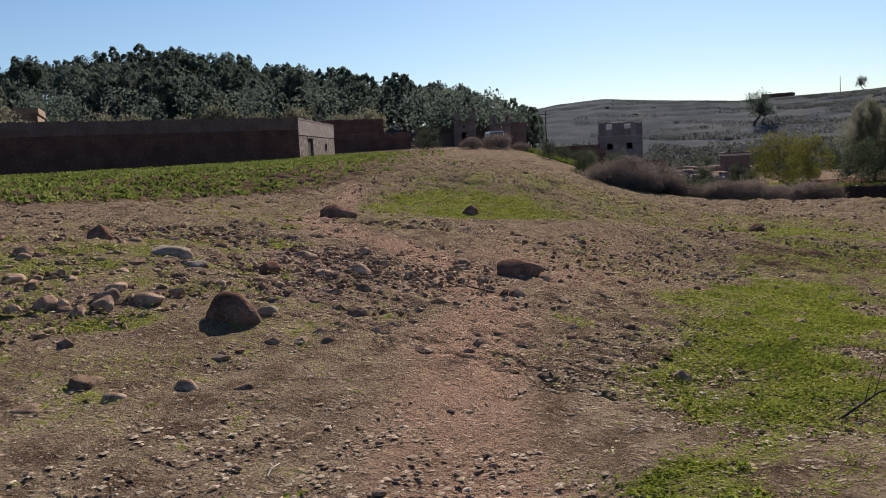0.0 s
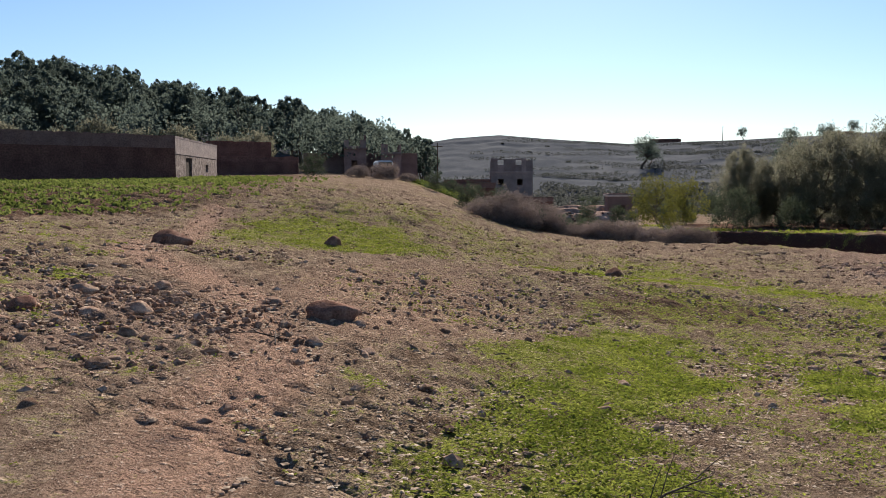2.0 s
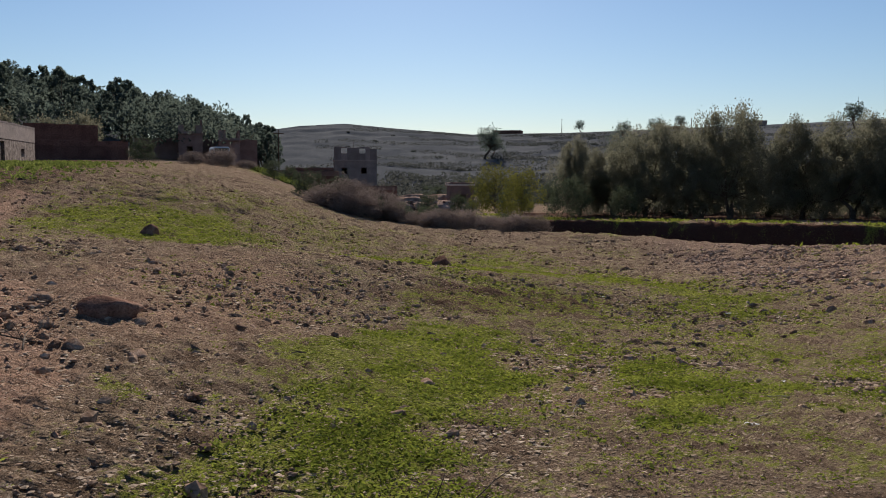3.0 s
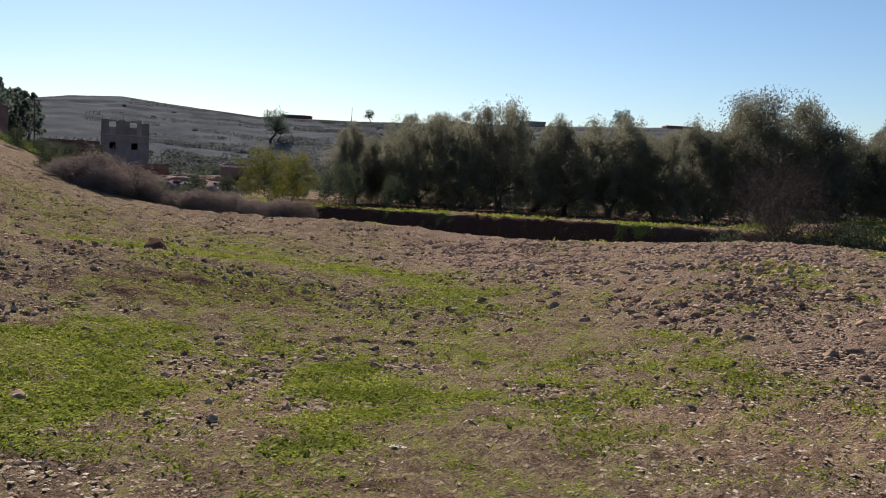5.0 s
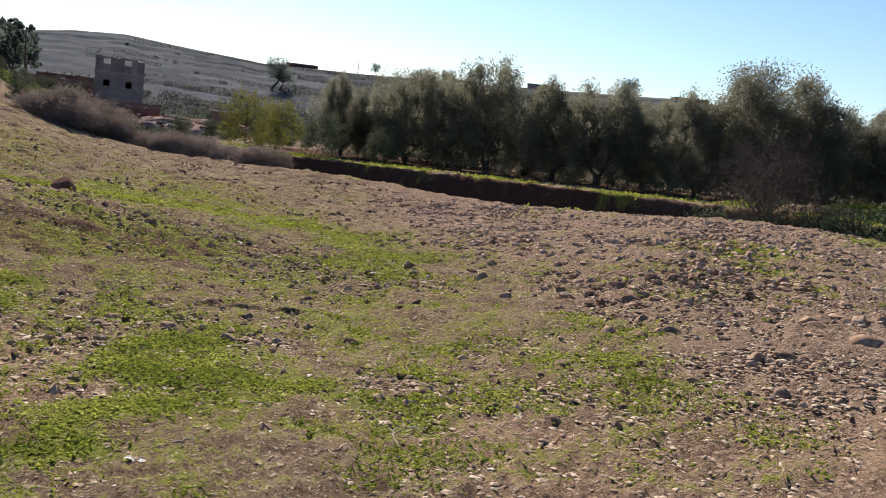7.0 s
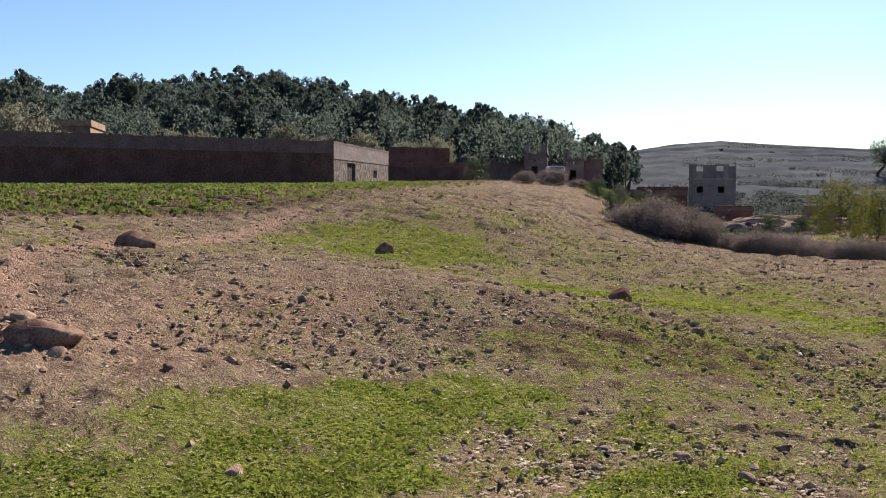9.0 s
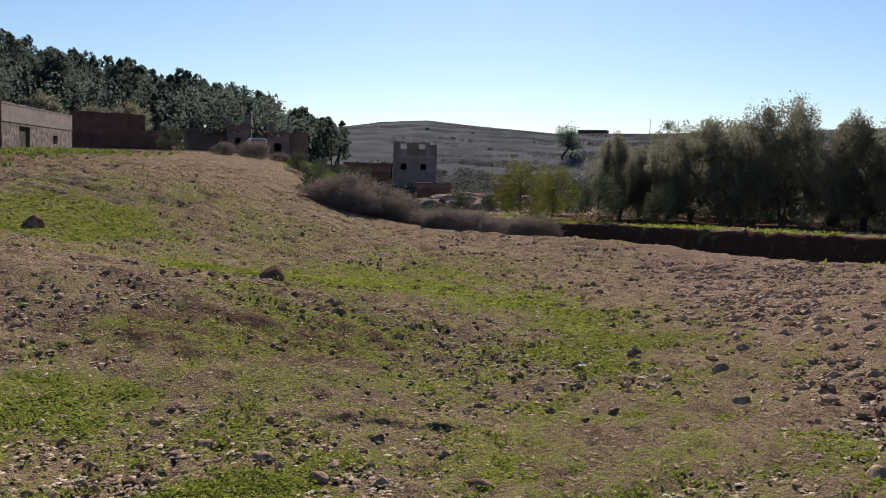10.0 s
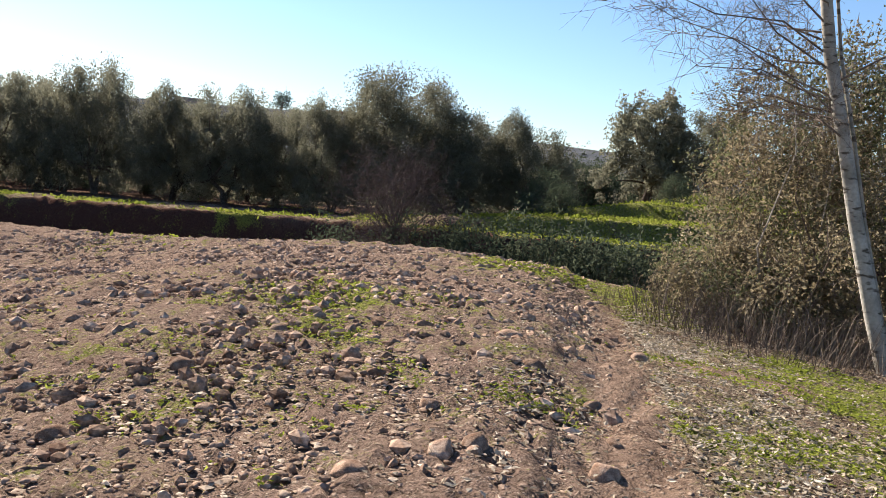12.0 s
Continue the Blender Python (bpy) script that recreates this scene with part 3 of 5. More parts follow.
def leaves(rng, C, length, width, up=0.3):
    """Small folded leaves at the places C: two triangles each."""
    n = len(C)
    d = rng.normal(size=(n, 3))
    d[:, 2] += up
    d /= np.linalg.norm(d, axis=1)[:, None]
    s = np.cross(d, rng.normal(size=(n, 3)))
    s /= np.linalg.norm(s, axis=1)[:, None] + 1e-9
    L = (length * rng.uniform(0.6, 1.3, n))[:, None]
    W = (width * rng.uniform(0.6, 1.3, n))[:, None]
    lift = np.cross(d, s) * W * 0.3
    V = np.stack([C - d * L / 2, C + s * W / 2 + lift, C + d * L / 2, C - s * W / 2 + lift], 1).reshape(-1, 3)
    b = np.arange(n)[:, None] * 4
    T = np.concatenate([b + [0, 1, 2], b + [0, 2, 3]], 0)
    return V, T


def ball(sub, seed, flat=0.6, rough=0.25):
    """A worn stone, about 1 across, its foot a little below 0."""
    bm = bmesh.new()
    bmesh.ops.create_icosphere(bm, subdivisions=sub, radius=0.5)
    rng = random.Random(seed)
    off = Vector((rng.uniform(-9, 9), rng.uniform(-9, 9), rng.uniform(-9, 9)))
    sx, sy = rng.uniform(0.85, 1.2), rng.uniform(0.65, 1.0)
    planes = [(Vector((rng.gauss(0, 1), rng.gauss(0, 1), rng.gauss(0.3, 1))).normalized(), rng.uniform(0.30, 0.44)) for _ in range(10)]
    for v in bm.verts:
        k = 1 + rough * noise.noise(v.co * 1.6 + off) + 0.4 * rough * noise.noise(v.co * 4.1 + off)
        c = v.co * k
        for nrm, lim in planes:
            over = c.dot(nrm) - lim
            if over > 0:
                c = c - nrm * over * 0.85
        cut = rng.uniform(-0.006, 0.006)
        v.co = Vector((c.x * sx, c.y * sy, max(c.z, -0.28) * flat + 0.1 + cut))
    return bm


def gz(x, y):
    return float(land(x, y))


def scatter(rng, n, x0, x1, y0, y1, weight):
    """About n places in a rectangle, kept by a weight between 0 and 1."""
    x, y = rng.uniform(x0, x1, n), rng.uniform(y0, y1, n)
    keep = rng.uniform(0, 1, n) < weight(x, y)
    return x[keep], y[keep]


# ---- stones ----
BIG = []
for seed in range(8):
    me = bpy.data.meshes.new("stone")
    b = ball(3, seed + 1, 0.75, 0.32)
    for f in b.faces:
        f.smooth = True
    b.to_mesh(me)
    b.free()
    me.materials.append(STONE)
    BIG.append(me)
DARK_MESH = []
for me in BIG:
    me = me.copy()
    me.materials.clear()
    me.materials.append(BOULDER)
    DARK_MESH.append(me)
PALE_MESH = []
for seed in (3, 6):
    me = BIG[seed].copy()
    me.materials.clear()
    me.materials.append(PALE)
    PALE_MESH.append(me)


def stone(x, y, size, high=0.7, seed=0, label="rounded brown river stone lying on dry earth", pale=False, turn=None, sink=0.03):
    rng = random.Random(int(1000 * x + 77 * y + seed))
    me = (PALE_MESH if pale else DARK_MESH if size > 0.40 else BIG)[seed % (2 if pale else 8)]
    ob = new("stone", me)
    ob.matrix_world = Matrix.LocRotScale((x, y, gz(x, y) - sink), Euler((rng.uniform(-0.12, 0.12), rng.uniform(-0.12, 0.12), radians(rng.uniform(0, 360) if turn is None else turn))), (size, size, size * high / 0.75))
    return tagged(ob, label, "stone", "field stones")


# boulders along the way
stone(-2.1, 7.75, 0.62, 0.80, 0, "large rounded brown boulder with a pale worn side", turn=10)
stone(-1.82, 8.0, 0.30, 0.9, 3, "pale boulder leaning against a larger one", True)
stone(0.78, 11.55, 0.62, 0.70, 4, "smooth dark oval boulder beside a trodden path", turn=40)
stone(1.12, 11.3, 0.28, 0.5, 5)
stone(-2.75, 20.0, 0.78, 0.8, 4, "broad reddish boulder beside a trodden path", turn=0)
stone(0.5, 27.9, 0.55, 0.95, 1, "upright grey boulder standing in green weeds")
stone(6.5, 18.8, 0.50, 0.85, 6, "rounded grey-brown boulder standing among thin weeds")
stone(-4.9, 11.8, 0.52, 0.8, 7, "rounded boulder with a pale top on a stony rise")
stone(-3.65, 10.7, 0.80, 0.30, 0, "flat pale grey rock on a stony rise", True, turn=-25)
stone(-3.1, 10.1, 0.36, 0.45, 1, "flat pale stone on a stony rise", True)
for x, y, s, hh in ((-3.77, 7.75, 0.30, .7), (-3.36, 8.1, 0.34, .7), (-3.45, 7.65, .22, .7), (-2.25, 10.25, .42, .6), (-0.62, 9.65, .26, .5), (0.05, 12.4, .40, .35),
                    (-1.36, 7.2, .20, .7), (-1.14, 7.2, .22, .7), (-1.94, 5.8, .22, .7), (-1.54, 5.8, .23, .6), (-2.33, 5.5, .2, .6), (-2.64, 5.8, .3, .5), (-2.75, 5.2, .25, .4),
                    (.66, 9.95, .22, .9), (1.2, 9.8, .24, .6), (2.25, 11.5, .2, .7), (.3, 10.9, .14, .8), (-5.9, 23.3, .42, .7), (2.16, 11.45, .26, .6), (3.1, 8.05, .2, .6),
                    (10.15, 9.3, .24, .8), (10.29, 9.02, .24, .6), (10.85, 9.65, .24, .75), (11.72, 7.8, .38, .7), (12.15, 8.72, .3, .5), (11.6, 10.7, .28, .55), (13.03, 11.45, .26, .8),
                    (12.72, 8.6, .25, .8), (12.95, 8.53, .25, .7), (12.12, 8.7, .3, .6), (12.4, 7.8, .25, .8), (12.78, 7.55, .28, .7), (10.65, 9.06, .26, .7), (14.3, 11.8, .28, .6),
                    (13.48, 7.98, .28, .9), (9.02, 8.5, .2, .8), (8.02, 7.28, .2, .7), (7.69, 8.25, .16, .7), (9.74, 7.05, .19, .8), (10.7, 7.8, .26, .5), (6.15, 11.3, .18, .7), (6.75, 11.4, .15, .8),
                    (10.14, 9.0, .15, .8), (6.0, 11.0, .2, .6), (6.57, 11.0, .19, .8), (6.95, 10.45, .2, .9), (7.44, 11.5, .18, .8), (7.95, 10.1, .22, .8), (3.64, 9.2, .2, .7), (7.37, 12.3, .16, .7),
                    (11.16, 13.1, .26, .95), (10.6, 11.7, .24, .95), (11.9, 12.0, .26, .7), (9.1, 17.2, .2, .5), (7.75, 14.5, .2, .6), (17.1, 11.65, .35, .7), (18.6, 12.2, .35, .6), (17.6, 9.8, .32, .7),
                    (14.9, 8.85, .22, .8), (14.1, 8.25, .24, .8), (15.2, 9.6, .3, .6), (16.0, 10.4, .34, .6), (13.4, 9.25, .2, .8), (12.4, 10.3, .2, .8)):
    stone(x, y, s if x < 5 else 0.85 * s, hh, int(97 * x + 31 * y))
rng = np.random.default_rng(11)
sx, sy = scatter(rng, 1500, -6.5, 20, 5.5, 24, lambda x, y: 0.30 * gravel(x, y) * (x > 7) * smooth(25, 6, np.hypot(x - 8, y - 7)) * ((side(x, y) < 0.1) | (side(x, y) > 0.9)))
lx, ly = scatter(rng, 900, -6.6, -0.2, 6.4, 15.0, lambda x, y: 0.04 + 0.8 * gravel(x, y) * smooth(-0.2, -1.5, x))
for x, y in list(zip(sx, sy))[:140] + list(zip(lx, ly))[:150]:
    stone(float(x), float(y), float(rng.uniform(0.09, 0.17) if x > 0 else 0.10 + 0.20 * rng.uniform(0, 1) ** 2), float(rng.uniform(0.5, 0.9) if x > 0 else rng.uniform(0.35, 0.75)), int(rng.integers(99)), sink=0.02)


def ahead(rng, n, weight, r0=2.6, r1=34.0):
    """Places thinning out with distance from the line walked, kept by a weight."""
    t = rng.uniform(-0.1, 1.05, n)
    az, r = np.radians(rng.uniform(-42, 100, n)), r0 * (r1 / r0) ** rng.uniform(0, 1, n)
    x, y = 9.0 * t + r * np.sin(az), 5.6 * t + r * np.cos(az)
    d = side(x, y)
    keep = (rng.uniform(0, 1, n) < weight(x, y)) & (x < np.interp(y, (0, 12, 30, 43), (24, 25, 22, 16))) & ((x < 12) | (d < 0.15) | (d > 0.8) | (rng.uniform(0, 1, n) < 0.15))
    return x[keep], y[keep]


def pebbles(name, rng, x, y, size, label, sub=1, mat=None, flat=1.0):
    shapes = []
    for s in range(6):
        bm = ball(max(sub, 1), 20 + s, 0.82, 0.3)
        if sub == 0:
            bm.clear()
            r = random.Random(s)
            q = [bm.verts.new((r.uniform(0.35, 0.55) * cx, r.uniform(0.3, 0.5) * cy, 0.06 + r.uniform(-0.04, 0.05))) for cx, cy in ((1, 0.2), (-0.2, 1), (-1, -0.2), (0.2, -1))]
            top, low = bm.verts.new((r.uniform(-0.15, 0.15), r.uniform(-0.15, 0.15), r.uniform(0.20, 0.34))), bm.verts.new((0, 0, -0.2))
            for k in range(4):
                bm.faces.new((q[k], q[(k + 1) % 4], top))
                bm.faces.new((q[(k + 1) % 4], q[k], low))
            bm.verts.index_update()
        bm.verts.ensure_lookup_table()
        shapes.append((np.array([v.co[:] for v in bm.verts]), np.array([[v.index for v in f.verts] for f in bm.faces])))
        bm.free()
    z = land(x, y)
    pieces = []
    for s in range(6):
        pick = np.arange(len(x)) % 6 == s
        n = int(pick.sum())
        V0, T0 = shapes[s]
        ang, sc = rng.uniform(0, 6.28, n), size[pick]
        c, q = np.cos(ang), np.sin(ang)
        X = (V0[None, :, 0] * c[:, None] - V0[None, :, 1] * q[:, None]) * sc[:, None] + x[pick][:, None]
        Y = (V0[None, :, 0] * q[:, None] + V0[None, :, 1] * c[:, None]) * sc[:, None] + y[pick][:, None]
        Z = V0[None, :, 2] * sc[:, None] * flat * rng.uniform(0.6, 1.1, n)[:, None] + z[pick][:, None] - 0.004 - 0.05 * sc[:, None]
        pieces.append((np.stack([X, Y, Z], -1).reshape(-1, 3), (T0[None] + (np.arange(n) * len(V0))[:, None, None]).reshape(-1, 3)))
    V, T = join(pieces)
    return tagged(new(name, tri_mesh(name, V, T, mat or STONE_I, sub < 2)), label, "stones", kind="stuff")


rng = np.random.default_rng(21)
x, y = ahead(rng, 20000, lambda x, y: np.clip(gravel(x, y) ** 1.5, 0, 1), 2.6, 8.0)
pebbles("bank_pebbles", rng, x, y, 0.022 + 0.075 * rng.uniform(0, 1, len(x)) ** 3.5, "rounded brown pebbles half sunk in a stony bank", 2, flat=0.7)
x, y = ahead(rng, 18000, lambda x, y: np.clip(0.30 + 0.5 * gravel(x, y) - 0.30 * weeds(x, y) - 0.10 * smooth(2, 5, x), 0, 1), 2.6, 8.0)
pebbles("path_pebbles", rng, x, y, 0.016 + 0.05 * rng.uniform(0, 1, len(x)) ** 3.0, "small pebbles half sunk in bare earth", 2, flat=0.6)
x, y = ahead(rng, 32000, lambda x, y: np.clip(gravel(x, y) ** 1.5, 0, 1), 7.5)
pebbles("gravel_stones", rng, x, y, 0.02 + 0.08 * rng.uniform(0, 1, len(x)) ** 3.5, "loose brown gravel stones strewn over a bank")
x, y = ahead(rng, 20000, lambda x, y: np.clip(0.30 + 0.6 * gravel(x, y) - 0.30 * weeds(x, y) - 0.10 * smooth(2, 5, x), 0, 1), 7.5)
pebbles("pebbles", rng, x, y, 0.02 + 0.06 * rng.uniform(0, 1, len(x)) ** 2.4, "small pebbles and clods on bare earth")
x, y = ahead(rng, 105000, lambda x, y: np.clip(0.8 - 0.35 * weeds(x, y), 0, 1))
pebbles("grit", rng, x, y, (0.018 + 0.055 * rng.uniform(0, 1, len(x)) ** 2) * (0.7 + 0.055 * np.hypot(x - 5, y - 4)), "coarse grit and crumbs of earth", 0, CLOD, 0.6)
x, y = scatter(rng, 15000, 9, 24, 8, 30, lambda x, y: gravel(x, y) * smooth(4, 11, np.hypot(x - 9, y - 6)) * (x < np.interp(y, (0, 12, 30), (24, 25, 22))))
pebbles("bench_stones", rng, x, y, 0.055 + 0.17 * rng.uniform(0, 1, len(x)) ** 2.8, "brown cobbles covering a gravel bank")
x, y = scatter(rng, 46000, -12, 22, 10, 50, lambda x, y: (0.40 + 0.55 * gravel(x, y)) * np.where((x < 5) & (y < 20) & (x > -1), 0.5, 1.0) * (x < 19) * smooth(55, 16, y) * (1 - 0.5 * weeds(x, y)))
pebbles("scattered_stones", rng, x, y, (0.035 + 0.0010 * y) + np.where(x < 9, 0.10, 0.15) * rng.uniform(0, 1, len(x)) ** 3.4, "scattered dark stones on a dry slope", mat=RISE)
x, y = scatter(rng, 7000, 2.0, 12.0, 7.5, 19.0, lambda x, y: 0.30 + 0.3 * np.sin(1.1 * x + 0.7 * y))
pebbles("hollow_stones", rng, x, y, 0.03 + 0.10 * rng.uniform(0, 1, len(x)) ** 3.0, "small brown stones strewn among thin weeds")


x, y = scatter(rng, 9000, -9, 2.5, 6.4, 20, lambda x, y: 0.18 + 0.7 * np.clip(oval(x, y, -4.0, 10.5, 3.6, 4.6), 0, 1) + 0.5 * np.clip(oval(x, y, -1.0, 10.6, 1.4, 3.0), 0, 1))
pebbles("rise_stones", rng, x, y, 0.04 + 0.13 * rng.uniform(0, 1, len(x)) ** 2.6, "dark brown stones strewn over a low rise", mat=RISE)


# ---- low weeds, crop, fallen leaves ----
def tufts(name, rng, x, y, high, mat, label, category, blades=4, spread=0.05, up=0.8, stand=1.0):
    n = len(x) * blades
    bx = np.repeat(x, blades) + rng.normal(0, spread, n)
    by = np.repeat(y, blades) + rng.normal(0, spread, n)
    C = np.stack([bx, by, land(bx, by) + np.repeat(high, blades) * rng.uniform(0.15, 0.6, n)], -1)
    V, T = leaves(rng, C, np.repeat(high, blades), np.repeat(high, blades) * 0.55, up)
    mid = np.repeat(C[:, 2], 4)
    V[:, 2] = mid + (V[:, 2] - mid) * stand
    return tagged(new(name, tri_mesh(name, V, T, mat)), label, category, kind="stuff")


rng = np.random.default_rng(31)
dens = lambda x, y: np.clip((weeds(x, y) - 0.12) * 1.1, 0, 1) * smooth(0.18, 1.0, weeds(x, y) + 0.45 * np.sin(3.1 * x + 1.7 * np.sin(2.3 * y)) * np.cos(2.7 * y + 1.1 * np.sin(1.9 * x)) + 0.40 * np.sin(9.1 * x + 2.1 * np.sin(7.3 * y)) * np.cos(8.3 * y + 1.7 * np.sin(6.1 * x)))
x, y = ahead(rng, 330000, dens)
tufts("ground_weeds", rng, x, y, rng.uniform(0.02, 0.05, len(x)) * (0.75 + 0.05 * np.hypot(x - 5, y - 4)), WEED, "low bright green weeds in patches", "weeds", 3, 0.04, 0.2, 0.5)
x, y = ahead(rng, 60000, lambda x, y: 0.30 * dens(x, y), 2.6, 22.0)
tufts("leafy_weeds", rng, x, y, rng.uniform(0.028, 0.058, len(x)), SAP, "taller dark green rosettes among low weeds", "weeds", 4, 0.035, 0.9, 0.8)
x, y = scatter(rng, 9000, -5, 18, 18, 36, lambda x, y: np.clip(weeds(x, y) - 0.3, 0, 1))
tufts("distant_weeds", rng, x, y, rng.uniform(0.05, 0.11, len(x)), WEED, "yellow-green weeds on the slope", "weeds", 4, 0.1, 0.2, 0.6)
x, y = scatter(rng, 40000, 20, 75, 8, 58, lambda x, y: np.clip(weeds(x, y) * 1.3 - 0.4, 0, 1) * (np.hypot(x - 9, y - 6) > 22))
tufts("terrace_grass", rng, x, y, rng.uniform(0.08, 0.20, len(x)), WEED, "tall bright green grass under the trees", "grass", 4, 0.2)
front = lambda x: np.interp(x, (-60, -9.8, -7, -1.5, 2), (14, 19.5, 27, 36.5, 41))
x, y = scatter(rng, 46000, -34, 3, 15, 72, lambda x, y: field(x, y) * np.clip(0.55 + 0.6 * np.sin(y * 4.2 + 0.4 * np.sin(0.8 * x)), 0, 1) * smooth(0.3, 2.5, y - front(x)) * (1 - 0.75 * smooth(-9.0, -2.0, x)))
tufts("crop_plants", rng, x, y, rng.uniform(0.10, 0.24, len(x)), CROP, "young green crop in rows on a tilled field", "crop", 4, 0.06)
x, y = scatter(rng, 5000, 6.5, 12.5, 62, 82, lambda x, y: np.clip(2 * oval(x, y, 9.6, 72.0, 2.4, 8.5, -8), 0, 1))
tufts("garden_plants", rng, x, y, rng.uniform(0.16, 0.38, len(x)), CROP, "leafy green plot beside old houses", "plants", 4, 0.10)
x, y = scatter(rng, 80000, 10.5, 24, 3, 12, lambda x, y: np.clip(0.85 * smooth(0.55, 0.95, side(x, y)) * smooth(2.7, 1.2, side(x, y)) + 0.12 * smooth(0.6, 1.0, side(x, y)) * smooth(7, 4, side(x, y)) + 0.22 * smooth(-1.2, -0.2, side(x, y)) * smooth(0.5, 0.1, side(x, y)), 0, 1) * (1 - np.clip(3 * oval(x, y, 18.2, 8.95, 0.9, 0.45, 70), 0, 0.9)))
C = np.stack([x, y, land(x, y) + rng.uniform(0.01, 0.04, len(x))], -1)
V, T = leaves(rng, C, 0.062, 0.034, 0.0)
V[:, 2] = np.repeat(C[:, 2], 4) + (V[:, 2] - np.repeat(C[:, 2], 4)) * 0.45
tagged(new("fallen_leaves", tri_mesh("fallen_leaves", V, T, LITTER)), "dry pale fallen leaves beside a sandy track", "leaves", kind="stuff")


# ---- trees ----
def tree_meshes(seed, high, wide, leaf_mat, n_leaves, leaf_len, trunk_r, stem=0.3, clumps=26, lean=0.15, shape="round", bark=BARK, up=0.3, thin=0.42, shoots=14, puff=0.104):
    """Meshes of one tree: wood (trunk and limbs) and crown (clumps of leaves round the limb ends), standing at 0."""
    rng = np.random.default_rng(seed)
    rods, ends = [], []
    fork = Vector((rng.uniform(-1, 1) * lean * high, rng.uniform(-1, 1) * lean * high, high * stem))
    mid = Vector((fork.x * 0.3 + rng.uniform(-0.1, 0.1), fork.y * 0.3, fork.z * 0.5))
    rods.append(tube([(0, 0, -0.25), mid, fork], [trunk_r * 1.35, trunk_r, trunk_r * 0.8], 8))
    for c in range(clumps):
        a = 2.4 * c + rng.uniform(-0.5, 0.5)
        v = (c + 0.5) / clumps
        if shape == "round":
            zz = stem + 0.06 + (0.86 - stem) * v
            rr = wide * 0.5 * math.sqrt(max(0.06, 1 - ((zz - 0.52) / 0.5) ** 2)) * rng.uniform(0.45, 1.0)
        else:
            zz = 0.10 + 0.82 * v
            rr = wide * 0.5 * math.sqrt(max(0.08, 1 - (zz - 0.25) ** 2 / 0.6)) * rng.uniform(0.4, 1.0)
        end = Vector((fork.x + rr * math.cos(a), fork.y + rr * math.sin(a), zz * high))
        start = fork.lerp(Vector((fork.x, fork.y, high * 0.8)), 0.75 * max(0.0, zz - stem))
        bend = start.lerp(end, 0.5) + Vector((rng.uniform(-0.1, 0.1), rng.uniform(-0.1, 0.1), rng.uniform(0.0, 0.08))) * high
        rods.append(tube([start, bend, end], [trunk_r * 0.42, trunk_r * 0.25, trunk_r * 0.08], 5))
        ends.append((end, bend))
    per = n_leaves // clumps
    C = []
    for end, bend in ends:
        k = per + int(rng.integers(-per // 3, per // 3 + 1))
        s = puff * wide * rng.uniform(0.6, 1.4)
        pts = rng.normal(0, 1, (k, 3))
        pts *= (rng.uniform(0.25, 1.0, k) ** 0.5 * 1.75 * (1 + 0.12 * rng.normal(0, 1, k)) / np.linalg.norm(pts, axis=1))[:, None]
        pts *= (s, s, s * 0.85)
        t = rng.uniform(0, 0.45, (k, 1))
        C.append(np.array(end) * (1 - t) + np.array(bend) * t + pts)
        if shoots:
            way = np.array((rng.normal(0, 0.45), rng.normal(0, 0.45), 1.0))
            t = np.sort(rng.uniform(0.2, 1.0, (k // shoots, 1)), 0)
            C.append(np.array(end) + rng.normal(0, s * 0.5, 3) + way * t * s * 2.0 + rng.normal(0, 1, (k // shoots, 3)) * s * 0.28 * (1.15 - t))
    C = np.concatenate(C)
    C = C[C[:, 2] > 0.05]
    V, T = leaves(rng, C, leaf_len, leaf_len * thin, up)
    VV, TT = join(rods)
    return tri_mesh("wood", VV, TT, bark, False), tri_mesh("crown", V, T, leaf_mat)


def tree(name, meshes, at, label, category="tree", group="", turn=0.0, size=1.0, wood="trunk", crown="crown"):
    ob = thing(name, at, label, category, group, turn)
    part(wood, meshes[0], None, ob)
    part(crown, meshes[1], None, ob)
    ob.scale = (size, size, size)
    return ob


